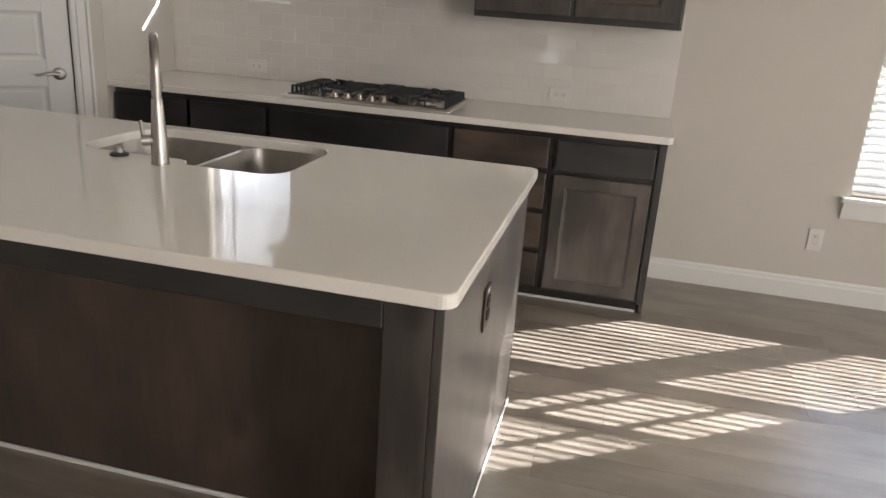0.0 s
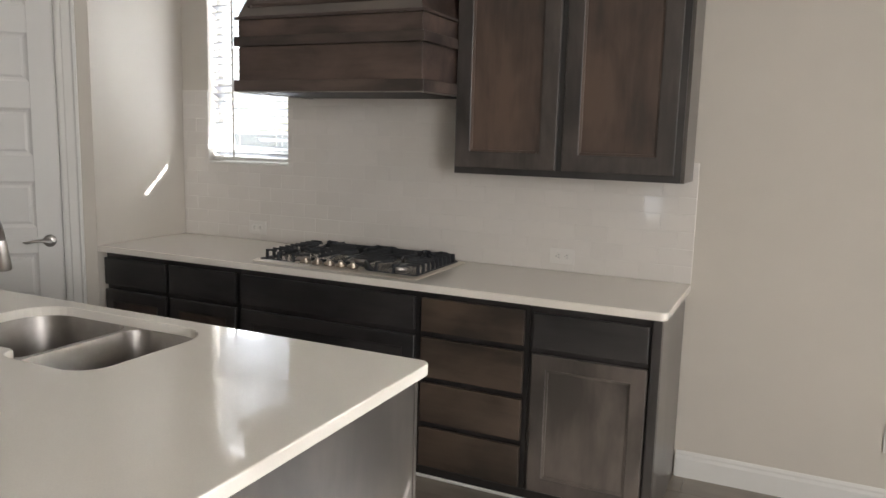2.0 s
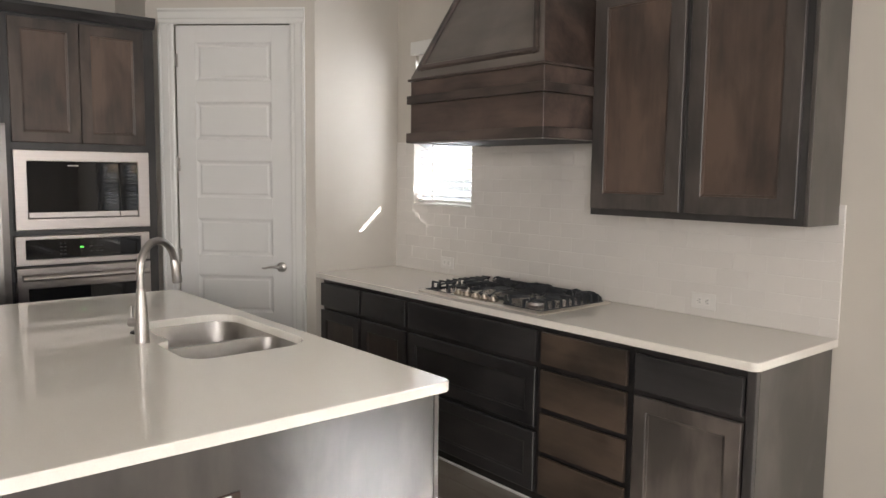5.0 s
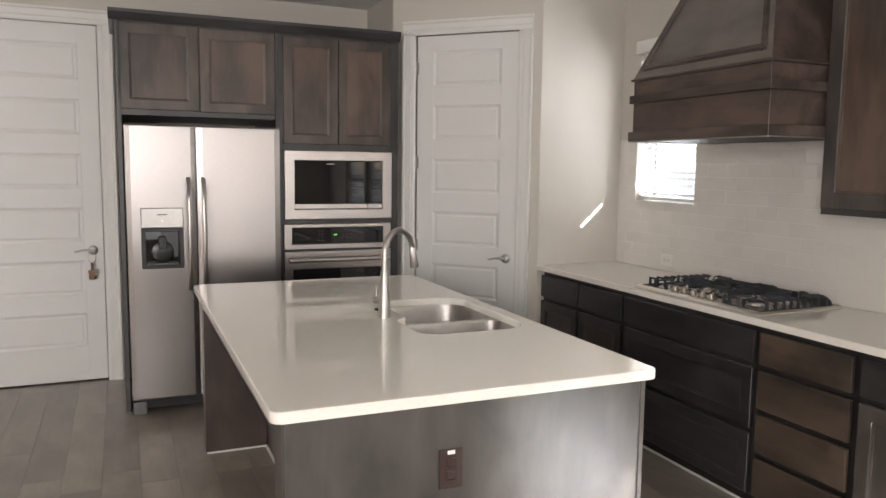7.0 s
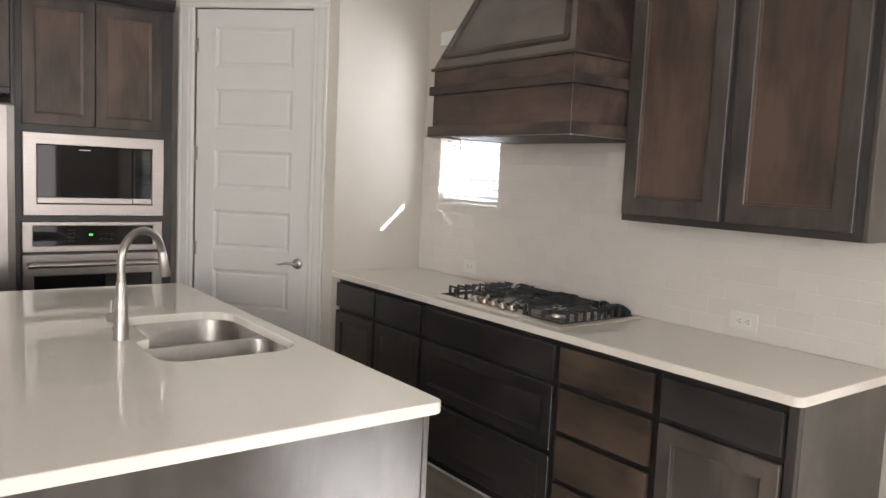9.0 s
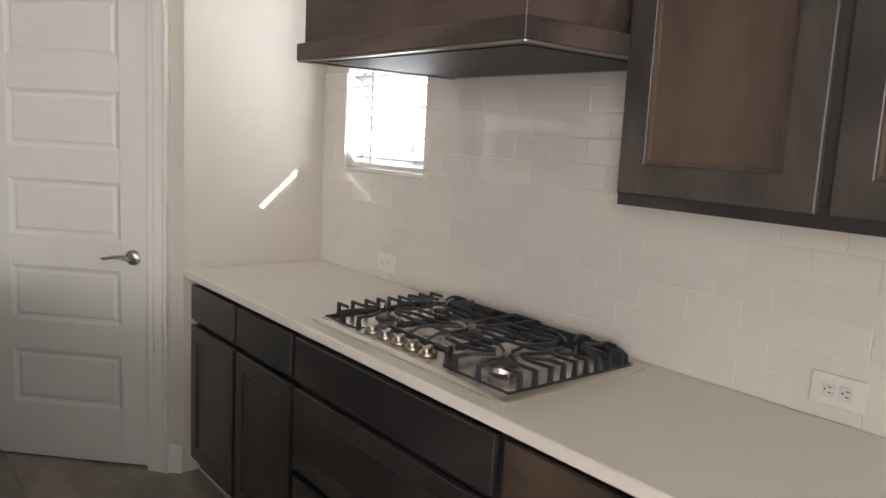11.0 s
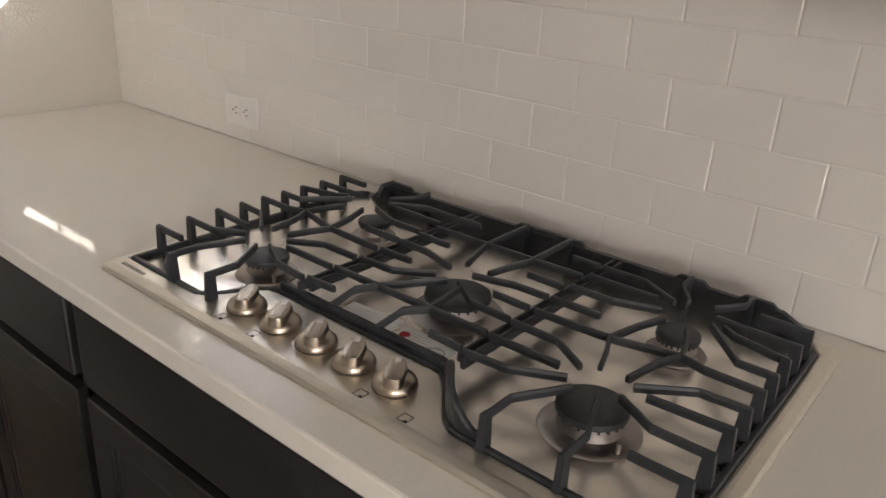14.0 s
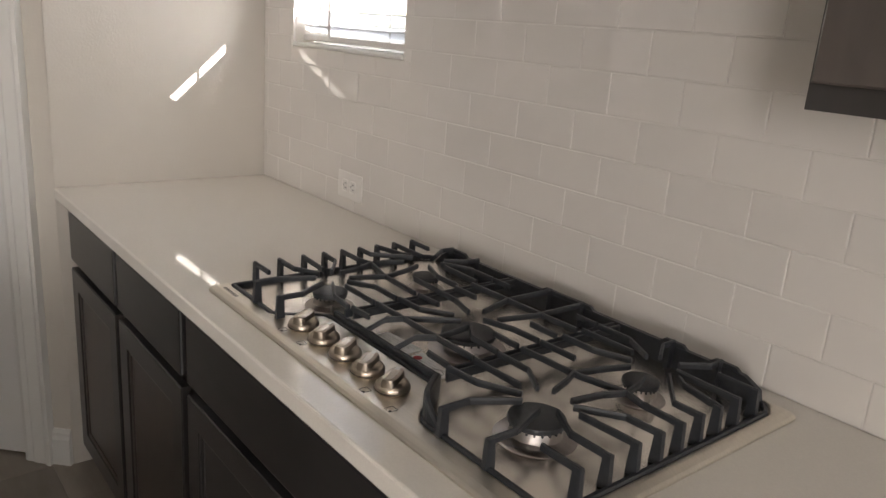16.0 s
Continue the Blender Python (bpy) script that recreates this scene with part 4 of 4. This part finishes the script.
    for p, q in zip(outs, outs[1:]):
        skin(p, q)
    ins = [ring_at(well(d), z) for d, z in ((-0.003, 0.012), (0.0, 0.011), (0.004, 0.006), (0.010, 0.005))]
    for p, q in zip(ins, ins[1:]):
        skin(p, q)
    def fill(loops):
        es = [bm.edges.get((r[k], r[(k + 1) % len(r)])) for r in loops for k in range(len(r))]
        bmesh.ops.triangle_fill(bm, edges=es, use_beauty=True, normal=(0, 0, 1))
    fill([outs[-1], ins[0]])
    bmesh.ops.recalc_face_normals(bm, faces=bm.faces[:])
    return bm


part("tray", tray(), M_RIM, ck)
bm = bmesh.new()
vs = [bm.verts.new((x, y, 0.005)) for x, y in well(0.0098)]
es = [bm.edges.new((vs[k], vs[(k + 1) % len(vs)])) for k in range(len(vs))]
bmesh.ops.triangle_fill(bm, edges=es, use_beauty=True, normal=(0, 0, 1))
part("well_plate", bm, M_HOB, ck)


def bar(bm, pts, z0=0.0450, z1=0.0545, w=0.0057):
    """A cast bar along a line in the plan with a chamfered top. Points may carry their own top height."""
    P = [Vector((p[0], p[1], 0)) for p in pts]
    H = [p[2] if len(p) > 2 else z1 for p in pts]
    rings = []
    for i, p in enumerate(P):
        d = (P[min(i + 1, len(P) - 1)] - P[max(i - 1, 0)]).normalized()
        s_ = Vector((-d.y, d.x, 0))
        lo = z0 - z1 + H[i]
        rings.append([bm.verts.new((*(p + s_ * w * u).xy, z)) for u, z in ((-0.5, lo), (-0.5, H[i] - 0.003), (-0.28, H[i]), (0.28, H[i]), (0.5, H[i] - 0.003), (0.5, lo))])
    for p, q in zip(rings, rings[1:]):
        for k in range(6):
            bm.faces.new((p[k], p[(k + 1) % 6], q[(k + 1) % 6], q[k]))
    bm.faces.new(rings[0][::-1]), bm.faces.new(rings[-1])


def post(bm, x, y, z0=0.006, z1=0.053, along="y", w=0.0115, t=0.0078, taper=0.006):
    """A flat tapered leg, w wide across the bar's end and t thick."""
    pts = [(-w / 2 - taper / 2, z0), (w / 2 + taper / 2, z0), (w / 2, z1), (-w / 2, z1)]
    if along == "y":
        prism(bm, [(x + u, z) for u, z in pts], "y", y - t / 2, y + t / 2)
    else:
        prism(bm, [(y + u, z) for u, z in pts], "x", x - t / 2, x + t / 2)


ROW_Y = (0.089, 0.142, 0.196, 0.244, 0.289, 0.333, 0.377, 0.424, 0.474)
BURN_F, BURN_B = 0.162, 0.382


def side_grate(flip):
    """A grate over two burners, drawn for the free side at the greater x, mirrored where flip is set."""
    bm = bmesh.new()
    outer, seam, cx = 0.884, 0.600, 0.748
    def m(p):
        return (0.916 - p[0], *p[1:]) if flip else p
    def b(*pts, **k):
        bar(bm, [m(p) for p in pts], **k)
    for y in ROW_Y:
        post(bm, m((outer - 0.001, y))[0], y)
    e = outer + 0.004
    y0, y1, y2, y3, y4, y5, y6, y7, y8 = ROW_Y
    b((e, y0), (0.824, y0))
    b((e, y1), (0.823, y1), (0.775, BURN_F + 0.008))
    b((e, y2), (0.795, 0.190))
    b((e, y3), (0.832, y3 - 0.004), (0.776, BURN_F + 0.036))
    b((e, y4), (0.820, y4), (0.787, 0.298), (0.716, 0.280), (0.690, 0.277), (seam, 0.273))
    b((e, y5), (0.842, y5), (0.784, BURN_B + 0.020))
    b((e, y6), (0.815, y6 + 0.018), (0.798, 0.408))
    b((e, y7), (0.835, y7), (0.781, BURN_B + 0.044))
    b((e, y8), (0.822, y8))
    # fingers off the middle bar
    b((0.787, 0.298), (0.772, 0.262), (0.763, BURN_F + 0.047))
    b((0.787, 0.298), (0.779, 0.335), (0.766, BURN_B - 0.016))
    b((0.704, 0.278), (0.716, 0.250), (0.729, BURN_F + 0.047))
    b((0.704, 0.278), (0.716, 0.330), (0.732, BURN_B - 0.006))
    # the seam's side
    b((seam, 0.122), (seam, 0.515), z0=0.030, z1=0.044, w=0.0056)
    s = seam - 0.004
    b((s, 0.127), (0.655, 0.133), (0.713, BURN_F + 0.002))
    b((s, 0.179), (0.693, 0.180))
    b((s, 0.227), (0.662, 0.227), (0.712, BURN_F + 0.033))
    b((s, 0.320), (0.668, 0.322))
    b((s, 0.372), (0.660, 0.372), (0.719, BURN_B + 0.014))
    b((s, 0.421), (0.700, 0.424))
    b((s, 0.463), (0.664, 0.463), (0.722, BURN_B + 0.048))
    # front and back legs with their fingers
    for x, tip in ((0.690, (0.727, BURN_F - 0.012)), (0.781, (0.757, BURN_F - 0.010))):
        post(bm, m((x, 0))[0], 0.044, along="x")
        b((x, 0.038), (x, 0.088), tip)
    for x, tip in ((0.708, (0.735, BURN_B + 0.066)), (0.797, (0.768, BURN_B + 0.068))):
        post(bm, m((x, 0))[0], 0.516, along="x")
        b((x, 0.524), (x, 0.492), tip)
    bmesh.ops.recalc_face_normals(bm, faces=bm.faces[:])
    return bm


def iron_frame():
    """The low cast ring that lies along the edge of the well, with its tall back."""
    bm = bmesh.new()
    loop = well(0.006)
    n = len(loop) - 7
    bar(bm, loop[:n + 1], z0=0.005, z1=0.0145, w=0.009)
    bar(bm, [loop[n], loop[n + 1], loop[n + 2], loop[n + 3]], z0=0.005, z1=0.0145, w=0.009)
    bar(bm, [loop[n + 4], loop[n + 5], loop[n + 6], loop[0]], z0=0.005, z1=0.0145, w=0.009)
    prism(bm, [(0.062, 0.005), (0.872, 0.005), (0.866, 0.030), (0.838, 0.044), (0.118, 0.044), (0.086, 0.030)], "y", 0.521, 0.530)
    # the cast guard beside the knob panel
    bar(bm, [(x / 1000, front_edge(x / 1000) + 0.011, 0.022 + 0.026 * smoothstep(566, 600, x) * (1 - smoothstep(640, 676, x))) for x in range(566, 681, 6)], z0=0.004, z1=0.047, w=0.009)
    for x0, x1 in ((0.118, 0.160), (0.408, 0.524), (0.690, 0.725), (0.785, 0.822)):
        prism(bm, [(x0 - 0.012, 0.042), (x1 + 0.012, 0.042), (x1, 0.051), (x0, 0.051)], "y", 0.522, 0.529)
    bmesh.ops.recalc_face_normals(bm, faces=bm.faces[:])
    return bm


part("grate", side_grate(False), M_IRON, ck, "black cast iron grate")
part("grate", side_grate(True), M_IRON, ck, "black cast iron grate")
bm = bmesh.new()
for x in (0.3285, 0.5875):
    bar(bm, [(x, 0.132), (x, 0.515)], z0=0.030, z1=0.044, w=0.0056)
bar(bm, [(0.3255, 0.181), (0.5905, 0.181)])
bar(bm, [(0.3255, 0.404), (0.5905, 0.412)])
bar(bm, [(0.268, 0.134), (0.566, 0.134)], z0=0.006, z1=0.024, w=0.0105)
for a, k, tip in ((0.366, 0.408, (0.462, 0.262)), (0.452, 0.500, (0.489, 0.262))):
    bar(bm, [(a, 0.134, 0.026), (a + 0.022, 0.158, 0.050), (k, 0.181)], w=0.0085)
    bar(bm, [(k, 0.181), tip])
for x, sg in ((0.3255, 1), (0.5905, -1)):
    bar(bm, [(x, 0.131), (x + sg * 0.050, 0.133)])
    bar(bm, [(x, 0.230), (x + sg * 0.062, 0.232), (0.458 - sg * 0.020, 0.268)])
    bar(bm, [(x, 0.274), (x + sg * 0.058, 0.276)])
    bar(bm, [(x, 0.320), (x + sg * 0.055, 0.318), (0.458 - sg * 0.020, 0.300)])
    bar(bm, [(x, 0.362), (x + sg * 0.060, 0.362)])
    bar(bm, [(x, 0.463), (x + sg * 0.045, 0.463)])
for x, tip in ((0.425, (0.448, 0.326)), (0.508, (0.490, 0.322))):
    post(bm, x, 0.516, along="x")
    bar(bm, [(x, 0.524), (x, 0.404), tip])
bmesh.ops.recalc_face_normals(bm, faces=bm.faces[:])
part("grate", bm, M_IRON, ck, "black cast iron grate")
part("grate_frame", iron_frame(), M_IRON, ck, "low black cast iron ring round the burners")
for x, y, r in ((0.199, 0.161, 0.0325), (0.205, 0.384, 0.027), (0.480, 0.266, 0.046), (0.752, 0.380, 0.028), (0.750, 0.158, 0.0395)):
    bu = part("burner", lathe(bmesh.new(), [(0, 0.0055), (r * 1.46, 0.0055), (r * 1.40, 0.008), (r * 1.10, 0.0095), (r * 0.95, 0.012), (r * 0.86, 0.026), (r * 0.9, 0.029), (0, 0.029)], 36, pose(x, y, 0)), M_STEEL_X, ck, "polished steel burner", smooth=40)
    part("cap", lathe(bmesh.new(), [(0, 0.028), (r * 1.0, 0.028), (r * 1.03, 0.031), (r * 1.0, 0.0355), (r * 0.8, 0.037), (0, 0.0375)], 36, pose(x, y, 0)), M_IRON, bu, "matt black burner cap", smooth=40)
    part("igniter", lathe(bmesh.new(), [(0, 0.006), (0.0028, 0.006), (0.0028, 0.020), (0, 0.022)], 10, pose(x + r * 1.15, y - r * 0.55, 0)), M_NICKEL, bu, smooth=40)
    ports = bmesh.new()
    for k in range(22):
        box(ports, r * 0.88, r * 0.965, -0.0012, 0.0012, 0.0235, 0.0282)
        bmesh.ops.rotate(ports, verts=ports.verts[-8:], cent=(0, 0, 0), matrix=Matrix.Rotation(math.tau * k / 22, 3, "Z"))
    part("flame_ports", ports, M_IRON, bu, m=pose(x, y, 0))
knob_mesh = None
for k, x in enumerate((0.284, 0.353, 0.421, 0.487, 0.553)):
    km = bmesh.new()
    lathe(km, [(0, 0), (0.024, 0), (0.0262, 0.0025), (0.0268, 0.006), (0.0262, 0.0095), (0.0248, 0.0125), (0.0225, 0.0150), (0.0175, 0.0178), (0.012, 0.019), (0.0, 0.0195)], 36)
    if knob_mesh is None:
        knob_mesh = mesh_of("knob", km, M_KNOB, 35)
        gm = bmesh.new()
        ends = []
        for q in range(28):
            a = math.tau * q / 28
            ca, sa = math.cos(a), math.sin(a)
            ends.append((0.0158 * math.copysign(abs(ca) ** 0.55, ca), 0.0243 * math.copysign(abs(sa) ** 0.75, sa)))
        levels = [[gm.verts.new((u * px, v * py, z)) for px, py in ends] for u, v, z in ((1.0, 1.0, 0.0070), (0.90, 1.0, 0.0130), (0.76, 1.0, 0.0235), (0.70, 0.985, 0.0255), (0.60, 0.95, 0.0262))]
        for p, c in zip(levels, levels[1:]):
            for j in range(28):
                gm.faces.new((p[j], p[(j + 1) % 28], c[(j + 1) % 28], c[j]))
        gm.faces.new(levels[-1])
        for gx in (-0.005, 0.005):
            box(gm, gx - 0.0012, gx + 0.0012, -0.019, 0.012, 0.0258, 0.0270)
        bmesh.ops.recalc_face_normals(gm, faces=gm.faces[:])
        ridge = mesh_of("grip", gm, M_KNOB, 35)
        mark = mesh_of("pointer", bx(-0.0034, 0.0034, 0.0140, 0.0240, 0.0250, 0.0270), M_WHITEPL)
        arc_line = mesh_of("scale_line", tube(bmesh.new(), [(0.0267 * math.cos(radians(a)), 0.0267 * math.sin(radians(a)), 0.0045) for a in range(168, 309, 14)], 0.0008, 5), M_INK)
    kn = part("knob", knob_mesh, None, ck, "round satin steel control knob", m=pose(x, 0.060, 0.0118, 0, 0, 33))
    part("grip", ridge, None, kn)
    part("pointer", mark, None, kn)
    part("scale_line", arc_line, None, kn)
for x in (0.276, 0.341, 0.533, 0.600):
    im = bmesh.new()
    for a in ((-0.007, 0.007, -0.0070, -0.0062), (-0.007, 0.007, 0.0062, 0.0070), (-0.007, -0.0062, -0.007, 0.007), (0.0062, 0.007, -0.007, 0.007)):
        box(im, a[0], a[1], a[2], a[3], 0.0118, 0.0123)
    part("burner_sign", im, M_INK, ck, m=pose(x, 0.0255, 0))
    part("burner_dot", lathe(bmesh.new(), [(0, 0.0122), (0.0022, 0.0122), (0.0022, 0.0126), (0, 0.0126)], 10, pose(x + 0.004, 0.0205, 0)), M_INK, ck)
for x, y, r in ((0.405, 0.166, 4), (0.506, 0.164, 2)):
    lb = part("warning_label", bx(-0.045, 0.045, -0.024, 0.024, 0.0054, 0.0062), M_PAPER, ck, "white printed warning label", m=pose(x, y, 0, 0, 0, r))
    for k in range(6):
        part("print_line", bx(-0.037, 0.037 - 0.006 * (k % 3), 0.014 - 0.006 * k, 0.0145 - 0.006 * k, 0.0062, 0.0064), M_GREYINK, lb)
    if x > 0.45:
        part("print_spot", lathe(bmesh.new(), [(0, 0.0063), (0.0075, 0.0063), (0.0075, 0.0068), (0, 0.0068)], 14, pose(-0.034, 0.004, 0)), M_RED, lb)
        part("print_emblem", tube(bmesh.new(), [(0.024 + 0.013 * math.cos(math.tau * k / 20), -0.006 + 0.011 * math.sin(math.tau * k / 20), 0.0064) for k in range(21)], 0.0007, 5), M_GREYINK, lb)
nm = bmesh.new()
for k in range(9):
    box(nm, 0.036 + 0.0066 * k, 0.0402 + 0.0066 * k, 0.0190, 0.0262, 0.0117, 0.0122)
part("name_mark", nm, M_SLOT, ck)


# ---- outlets ----
def outlet(name, m, label, material=M_WHITEPL, gangs=1, dark=M_SLOT):
    """A duplex outlet, local x across and z up, its face towards -y."""
    o = thing(name, m, label, "outlet")
    part("plate", bx(-0.038, 0.038, -0.006, 0.0, -0.062, 0.062, bevel=0.003, segments=2), material, o)
    for z in (-0.020, 0.020):
        f = part("socket", bx(-0.0165, 0.0165, -0.0085, -0.0055, z - 0.014, z + 0.014, bevel=0.004, segments=2), material, o)
        for x in (-0.0070, 0.0065):
            part("slot", bx(x - 0.0012, x + 0.0012, -0.0092, -0.0084, z + 0.0, z + 0.008), dark, f)
        part("slot", bx(-0.002, 0.002, -0.0092, -0.0084, z - 0.009, z - 0.005), dark, f)
    return o


outlet("wall_outlet", pose(0.564, -0.009, 0.989, 0, 90, 0), "white duplex outlet set sideways in the tiles")
outlet("wall_outlet", pose(2.407, -0.009, 0.989, 0, 90, 0), "white duplex outlet set sideways in the tiles")
outlet("wall_outlet", pose(3.865, -0.001, 0.345), "white duplex outlet on the beige wall")
io = outlet("island_outlet", pose(2.4855, -2.399, 0.673, 0, 0, 90), "brown duplex outlet on the island's end", M_BRONZE)
part("sticker", bx(-0.012, 0.012, -0.0072, -0.0058, 0.045, 0.057), M_PAPER, io, "small white sticker")

# ---- door furniture ----
def hinge(parent, z):
    bm = bmesh.new()
    tube(bm, [(-0.005, -0.008, z - 0.045), (-0.005, -0.008, z + 0.045)], 0.006, 10)
    box(bm, -0.004, 0.014, -0.003, 0.001, z - 0.043, z + 0.043)
    part("hinge", bm, M_NICKEL, parent)


for z in (0.28, 1.0, 1.60, 2.27):
    hinge(d1, z)
ky = thing("key_ring", pose(-1.366, -3.492, 0.957), "keys on a ring hanging from the door handle", "keys")
part("ring", tube(bmesh.new(), [(0.0, 0.026 * math.sin(math.tau * k / 24), -0.040 + 0.048 * math.cos(math.tau * k / 24)) for k in range(25)], 0.0022, 6), M_NICKEL, ky, "long steel ring")
part("strap", bx(-0.004, 0.004, -0.009, 0.009, -0.140, -0.084, bevel=0.003), M_BRONZE, ky, "brown leather strap")
for k, (y, lean) in enumerate(((-0.014, 9), (0.008, -7), (0.020, -18))):
    kmesh = bmesh.new()
    lathe(kmesh, [(0, -0.0012), (0.0145, -0.0012), (0.0145, 0.0012), (0, 0.0012)], 18, pose(0, 0, 0, 0, 90, 0))
    box(kmesh, -0.0011, 0.0011, -0.004, 0.004, -0.058, -0.010)
    for n in range(3):
        box(kmesh, -0.0011, 0.0011, 0.004, 0.0065, -0.052 + 0.011 * n, -0.046 + 0.011 * n)
    part("key", kmesh, M_BRASS, ky, m=pose(0.004 + 0.005 * k, y, -0.150, lean))
part("tag", bx(-0.006, -0.001, -0.024, 0.018, -0.205, -0.140, bevel=0.002), M_BRONZE, ky, "brown key tag")

# light strips where cabinets meet the floor
for nm, a in (("trim_island", (0.33, 2.355, -2.586, -2.571)), ("trim_cabinets", (0.01, 2.96, -0.598, -0.586))):
    setting(nm, bx(*a, 0.0, 0.014, bevel=0.004), M_TRIM, "pale thin strip along the foot of the cabinets", "trim")
setting("trim_island_end", bx(2.4855, 2.494, -2.902, -1.69, 0.0, 0.012, bevel=0.003), M_TRIM, "pale thin strip along the foot of the island", "trim")
setting("trim_island_leg", bx(0.331, 0.339, -2.902, -2.57, 0.0, 0.010, bevel=0.003), M_TRIM, "pale thin strip along the foot of the island", "trim")

# ---- tiles of the splashback ----
wall = bpy.data.objects["wall_north"]
PX, PZ, G = 0.157, 0.0780, 0.0019


def tile_mesh(w, h):
    bm = bmesh.new()
    e = 0.0016
    a = [bm.verts.new(p) for p in ((0, 0, 0), (w, 0, 0), (w, 0, h), (0, 0, h))]
    c = [bm.verts.new(p) for p in ((0, -0.0068, 0), (w, -0.0068, 0), (w, -0.0068, h), (0, -0.0068, h))]
    d = [bm.verts.new(p) for p in ((e, -0.0076, e), (w - e, -0.0076, e), (w - e, -0.0076, h - e), (e, -0.0076, h - e))]
    for p, q in ((a, c), (c, d)):
        for k in range(4):
            bm.faces.new((p[k], p[(k + 1) % 4], q[(k + 1) % 4], q[k]))
    bm.faces.new(d)
    bmesh.ops.recalc_face_normals(bm, faces=bm.faces[:])
    return mesh_of("tile", bm, M_TILE)


tiles = {}
grout = bmesh.new()
for x0, x1, z0, z1 in ((0.002, 0.1985, 0.915, 1.78), (0.1985, 0.7815, 0.915, 1.354), (0.7815, 1.96, 0.915, 1.78), (1.96, 3.010, 0.915, 1.40)):
    box(grout, x0, x1, -0.0068, -0.0005, z0, z1)
part("grout", grout, M_GROUT, wall)
rng = random.Random(4)
for k in range(11):
    z0, z1 = 0.9155 + PZ * k + G / 2, 0.9155 + PZ * (k + 1) - G / 2
    x = 1.050 + (PX / 2 if k % 2 else 0) - 8 * PX
    while x < 3.01:
        pieces = [(max(x + G / 2, 0.003), min(x + PX - G / 2, 3.009))]
        x += PX
        zt = min(z1, 1.78)
        if z1 > 1.354:
            cut = []
            for a, c in pieces:
                if c <= NW[0] or a >= NW[1]:
                    cut.append((a, c, z0))
                else:
                    if z0 < 1.33:
                        cut.append((a, c, z0, 1.3535))
                    else:
                        if a < NW[0]:
                            cut.append((a, NW[0] - 0.002, z0))
                        if c > NW[1]:
                            cut.append((NW[1] + 0.002, c, z0))
        else:
            cut = [(a, c, z0) for a, c in pieces]
        for q in cut:
            a, c = q[0], q[1]
            top_z = q[3] if len(q) > 3 else zt
            if c - a < 0.008 or top_z - z0 < 0.006 or (a > 1.96 and z0 > 1.40):
                continue
            key = (round(c - a, 4), round(top_z - z0, 4))
            if key not in tiles:
                tiles[key] = tile_mesh(*key)
            part("tile", tiles[key], None, wall, m=pose(a, -0.0004 - rng.uniform(0, 0.0005), z0, rng.uniform(-0.22, 0.22), 0, rng.uniform(-0.14, 0.14)))

# ---- floor planks ----
LW, LL = 0.18, 1.22


def plank_bm(bm, x0, x1, y0, y1):
    e = 0.0004
    a = [bm.verts.new(p) for p in ((x0, y0, -0.003), (x1, y0, -0.003), (x1, y1, -0.003), (x0, y1, -0.003))]
    c = [bm.verts.new(p) for p in ((x0, y0, -0.0008), (x1, y0, -0.0008), (x1, y1, -0.0008), (x0, y1, -0.0008))]
    d = [bm.verts.new(p) for p in ((x0 + e, y0 + e, 0), (x1 - e, y0 + e, 0), (x1 - e, y1 - e, 0), (x0 + e, y1 - e, 0))]
    for p, q in ((a, c), (c, d)):
        for k in range(4):
            bm.faces.new((p[k], p[(k + 1) % 4], q[(k + 1) % 4], q[k]))
    bm.faces.new(d)


rest, whole = bmesh.new(), None
row, y = 0, 0.0
while y > -7.5:
    y0 = y - LW
    x = -1.41 - rng.choice((0.2, 0.42, 0.61, 0.83, 1.05))
    while x < 7.0:
        a, c = max(x, -1.41) + 0.0006, min(x + LL, 7.0) - 0.0006
        if c - a > 0.02:
            if y > -4.4 and x < 5.6:
                if abs(c - a - LL + 0.0012) < 1e-4:
                    if whole is None:
                        wm = bmesh.new()
                        plank_bm(wm, 0, LL - 0.0012, 0.0006, LW - 0.0006)
                        bmesh.ops.recalc_face_normals(wm, faces=wm.faces[:])
                        whole = mesh_of("plank", wm, M_PLANK)
                    part("plank", whole, None, floor, m=pose(a, y0, 0))
                else:
                    wm = bmesh.new()
                    plank_bm(wm, 0, c - a, 0.0006, LW - 0.0006)
                    bmesh.ops.recalc_face_normals(wm, faces=wm.faces[:])
                    part("plank", mesh_of("plank", wm, M_PLANK), None, floor, m=pose(a, y0, 0))
            else:
                plank_bm(rest, a, c, y0 + 0.0006, y0 + LW - 0.0006)
        x += LL
    y -= LW
bmesh.ops.recalc_face_normals(rest, faces=rest.faces[:])
tagged(part("planks", rest, M_PLANK, floor), kind="stuff")

stk = new("warning_sticker", mesh_of("warning_sticker", bx(4.728, 4.760, -0.0285, -0.0265, 0.512, 0.548), M_PAPER))
tagged(stk, "small white and red sticker on the window apron", "sticker")
for z in (0.516, 0.538):
    part("print_band", bx(4.729, 4.759, -0.0292, -0.0284, z, z + 0.005), M_RED, stk)
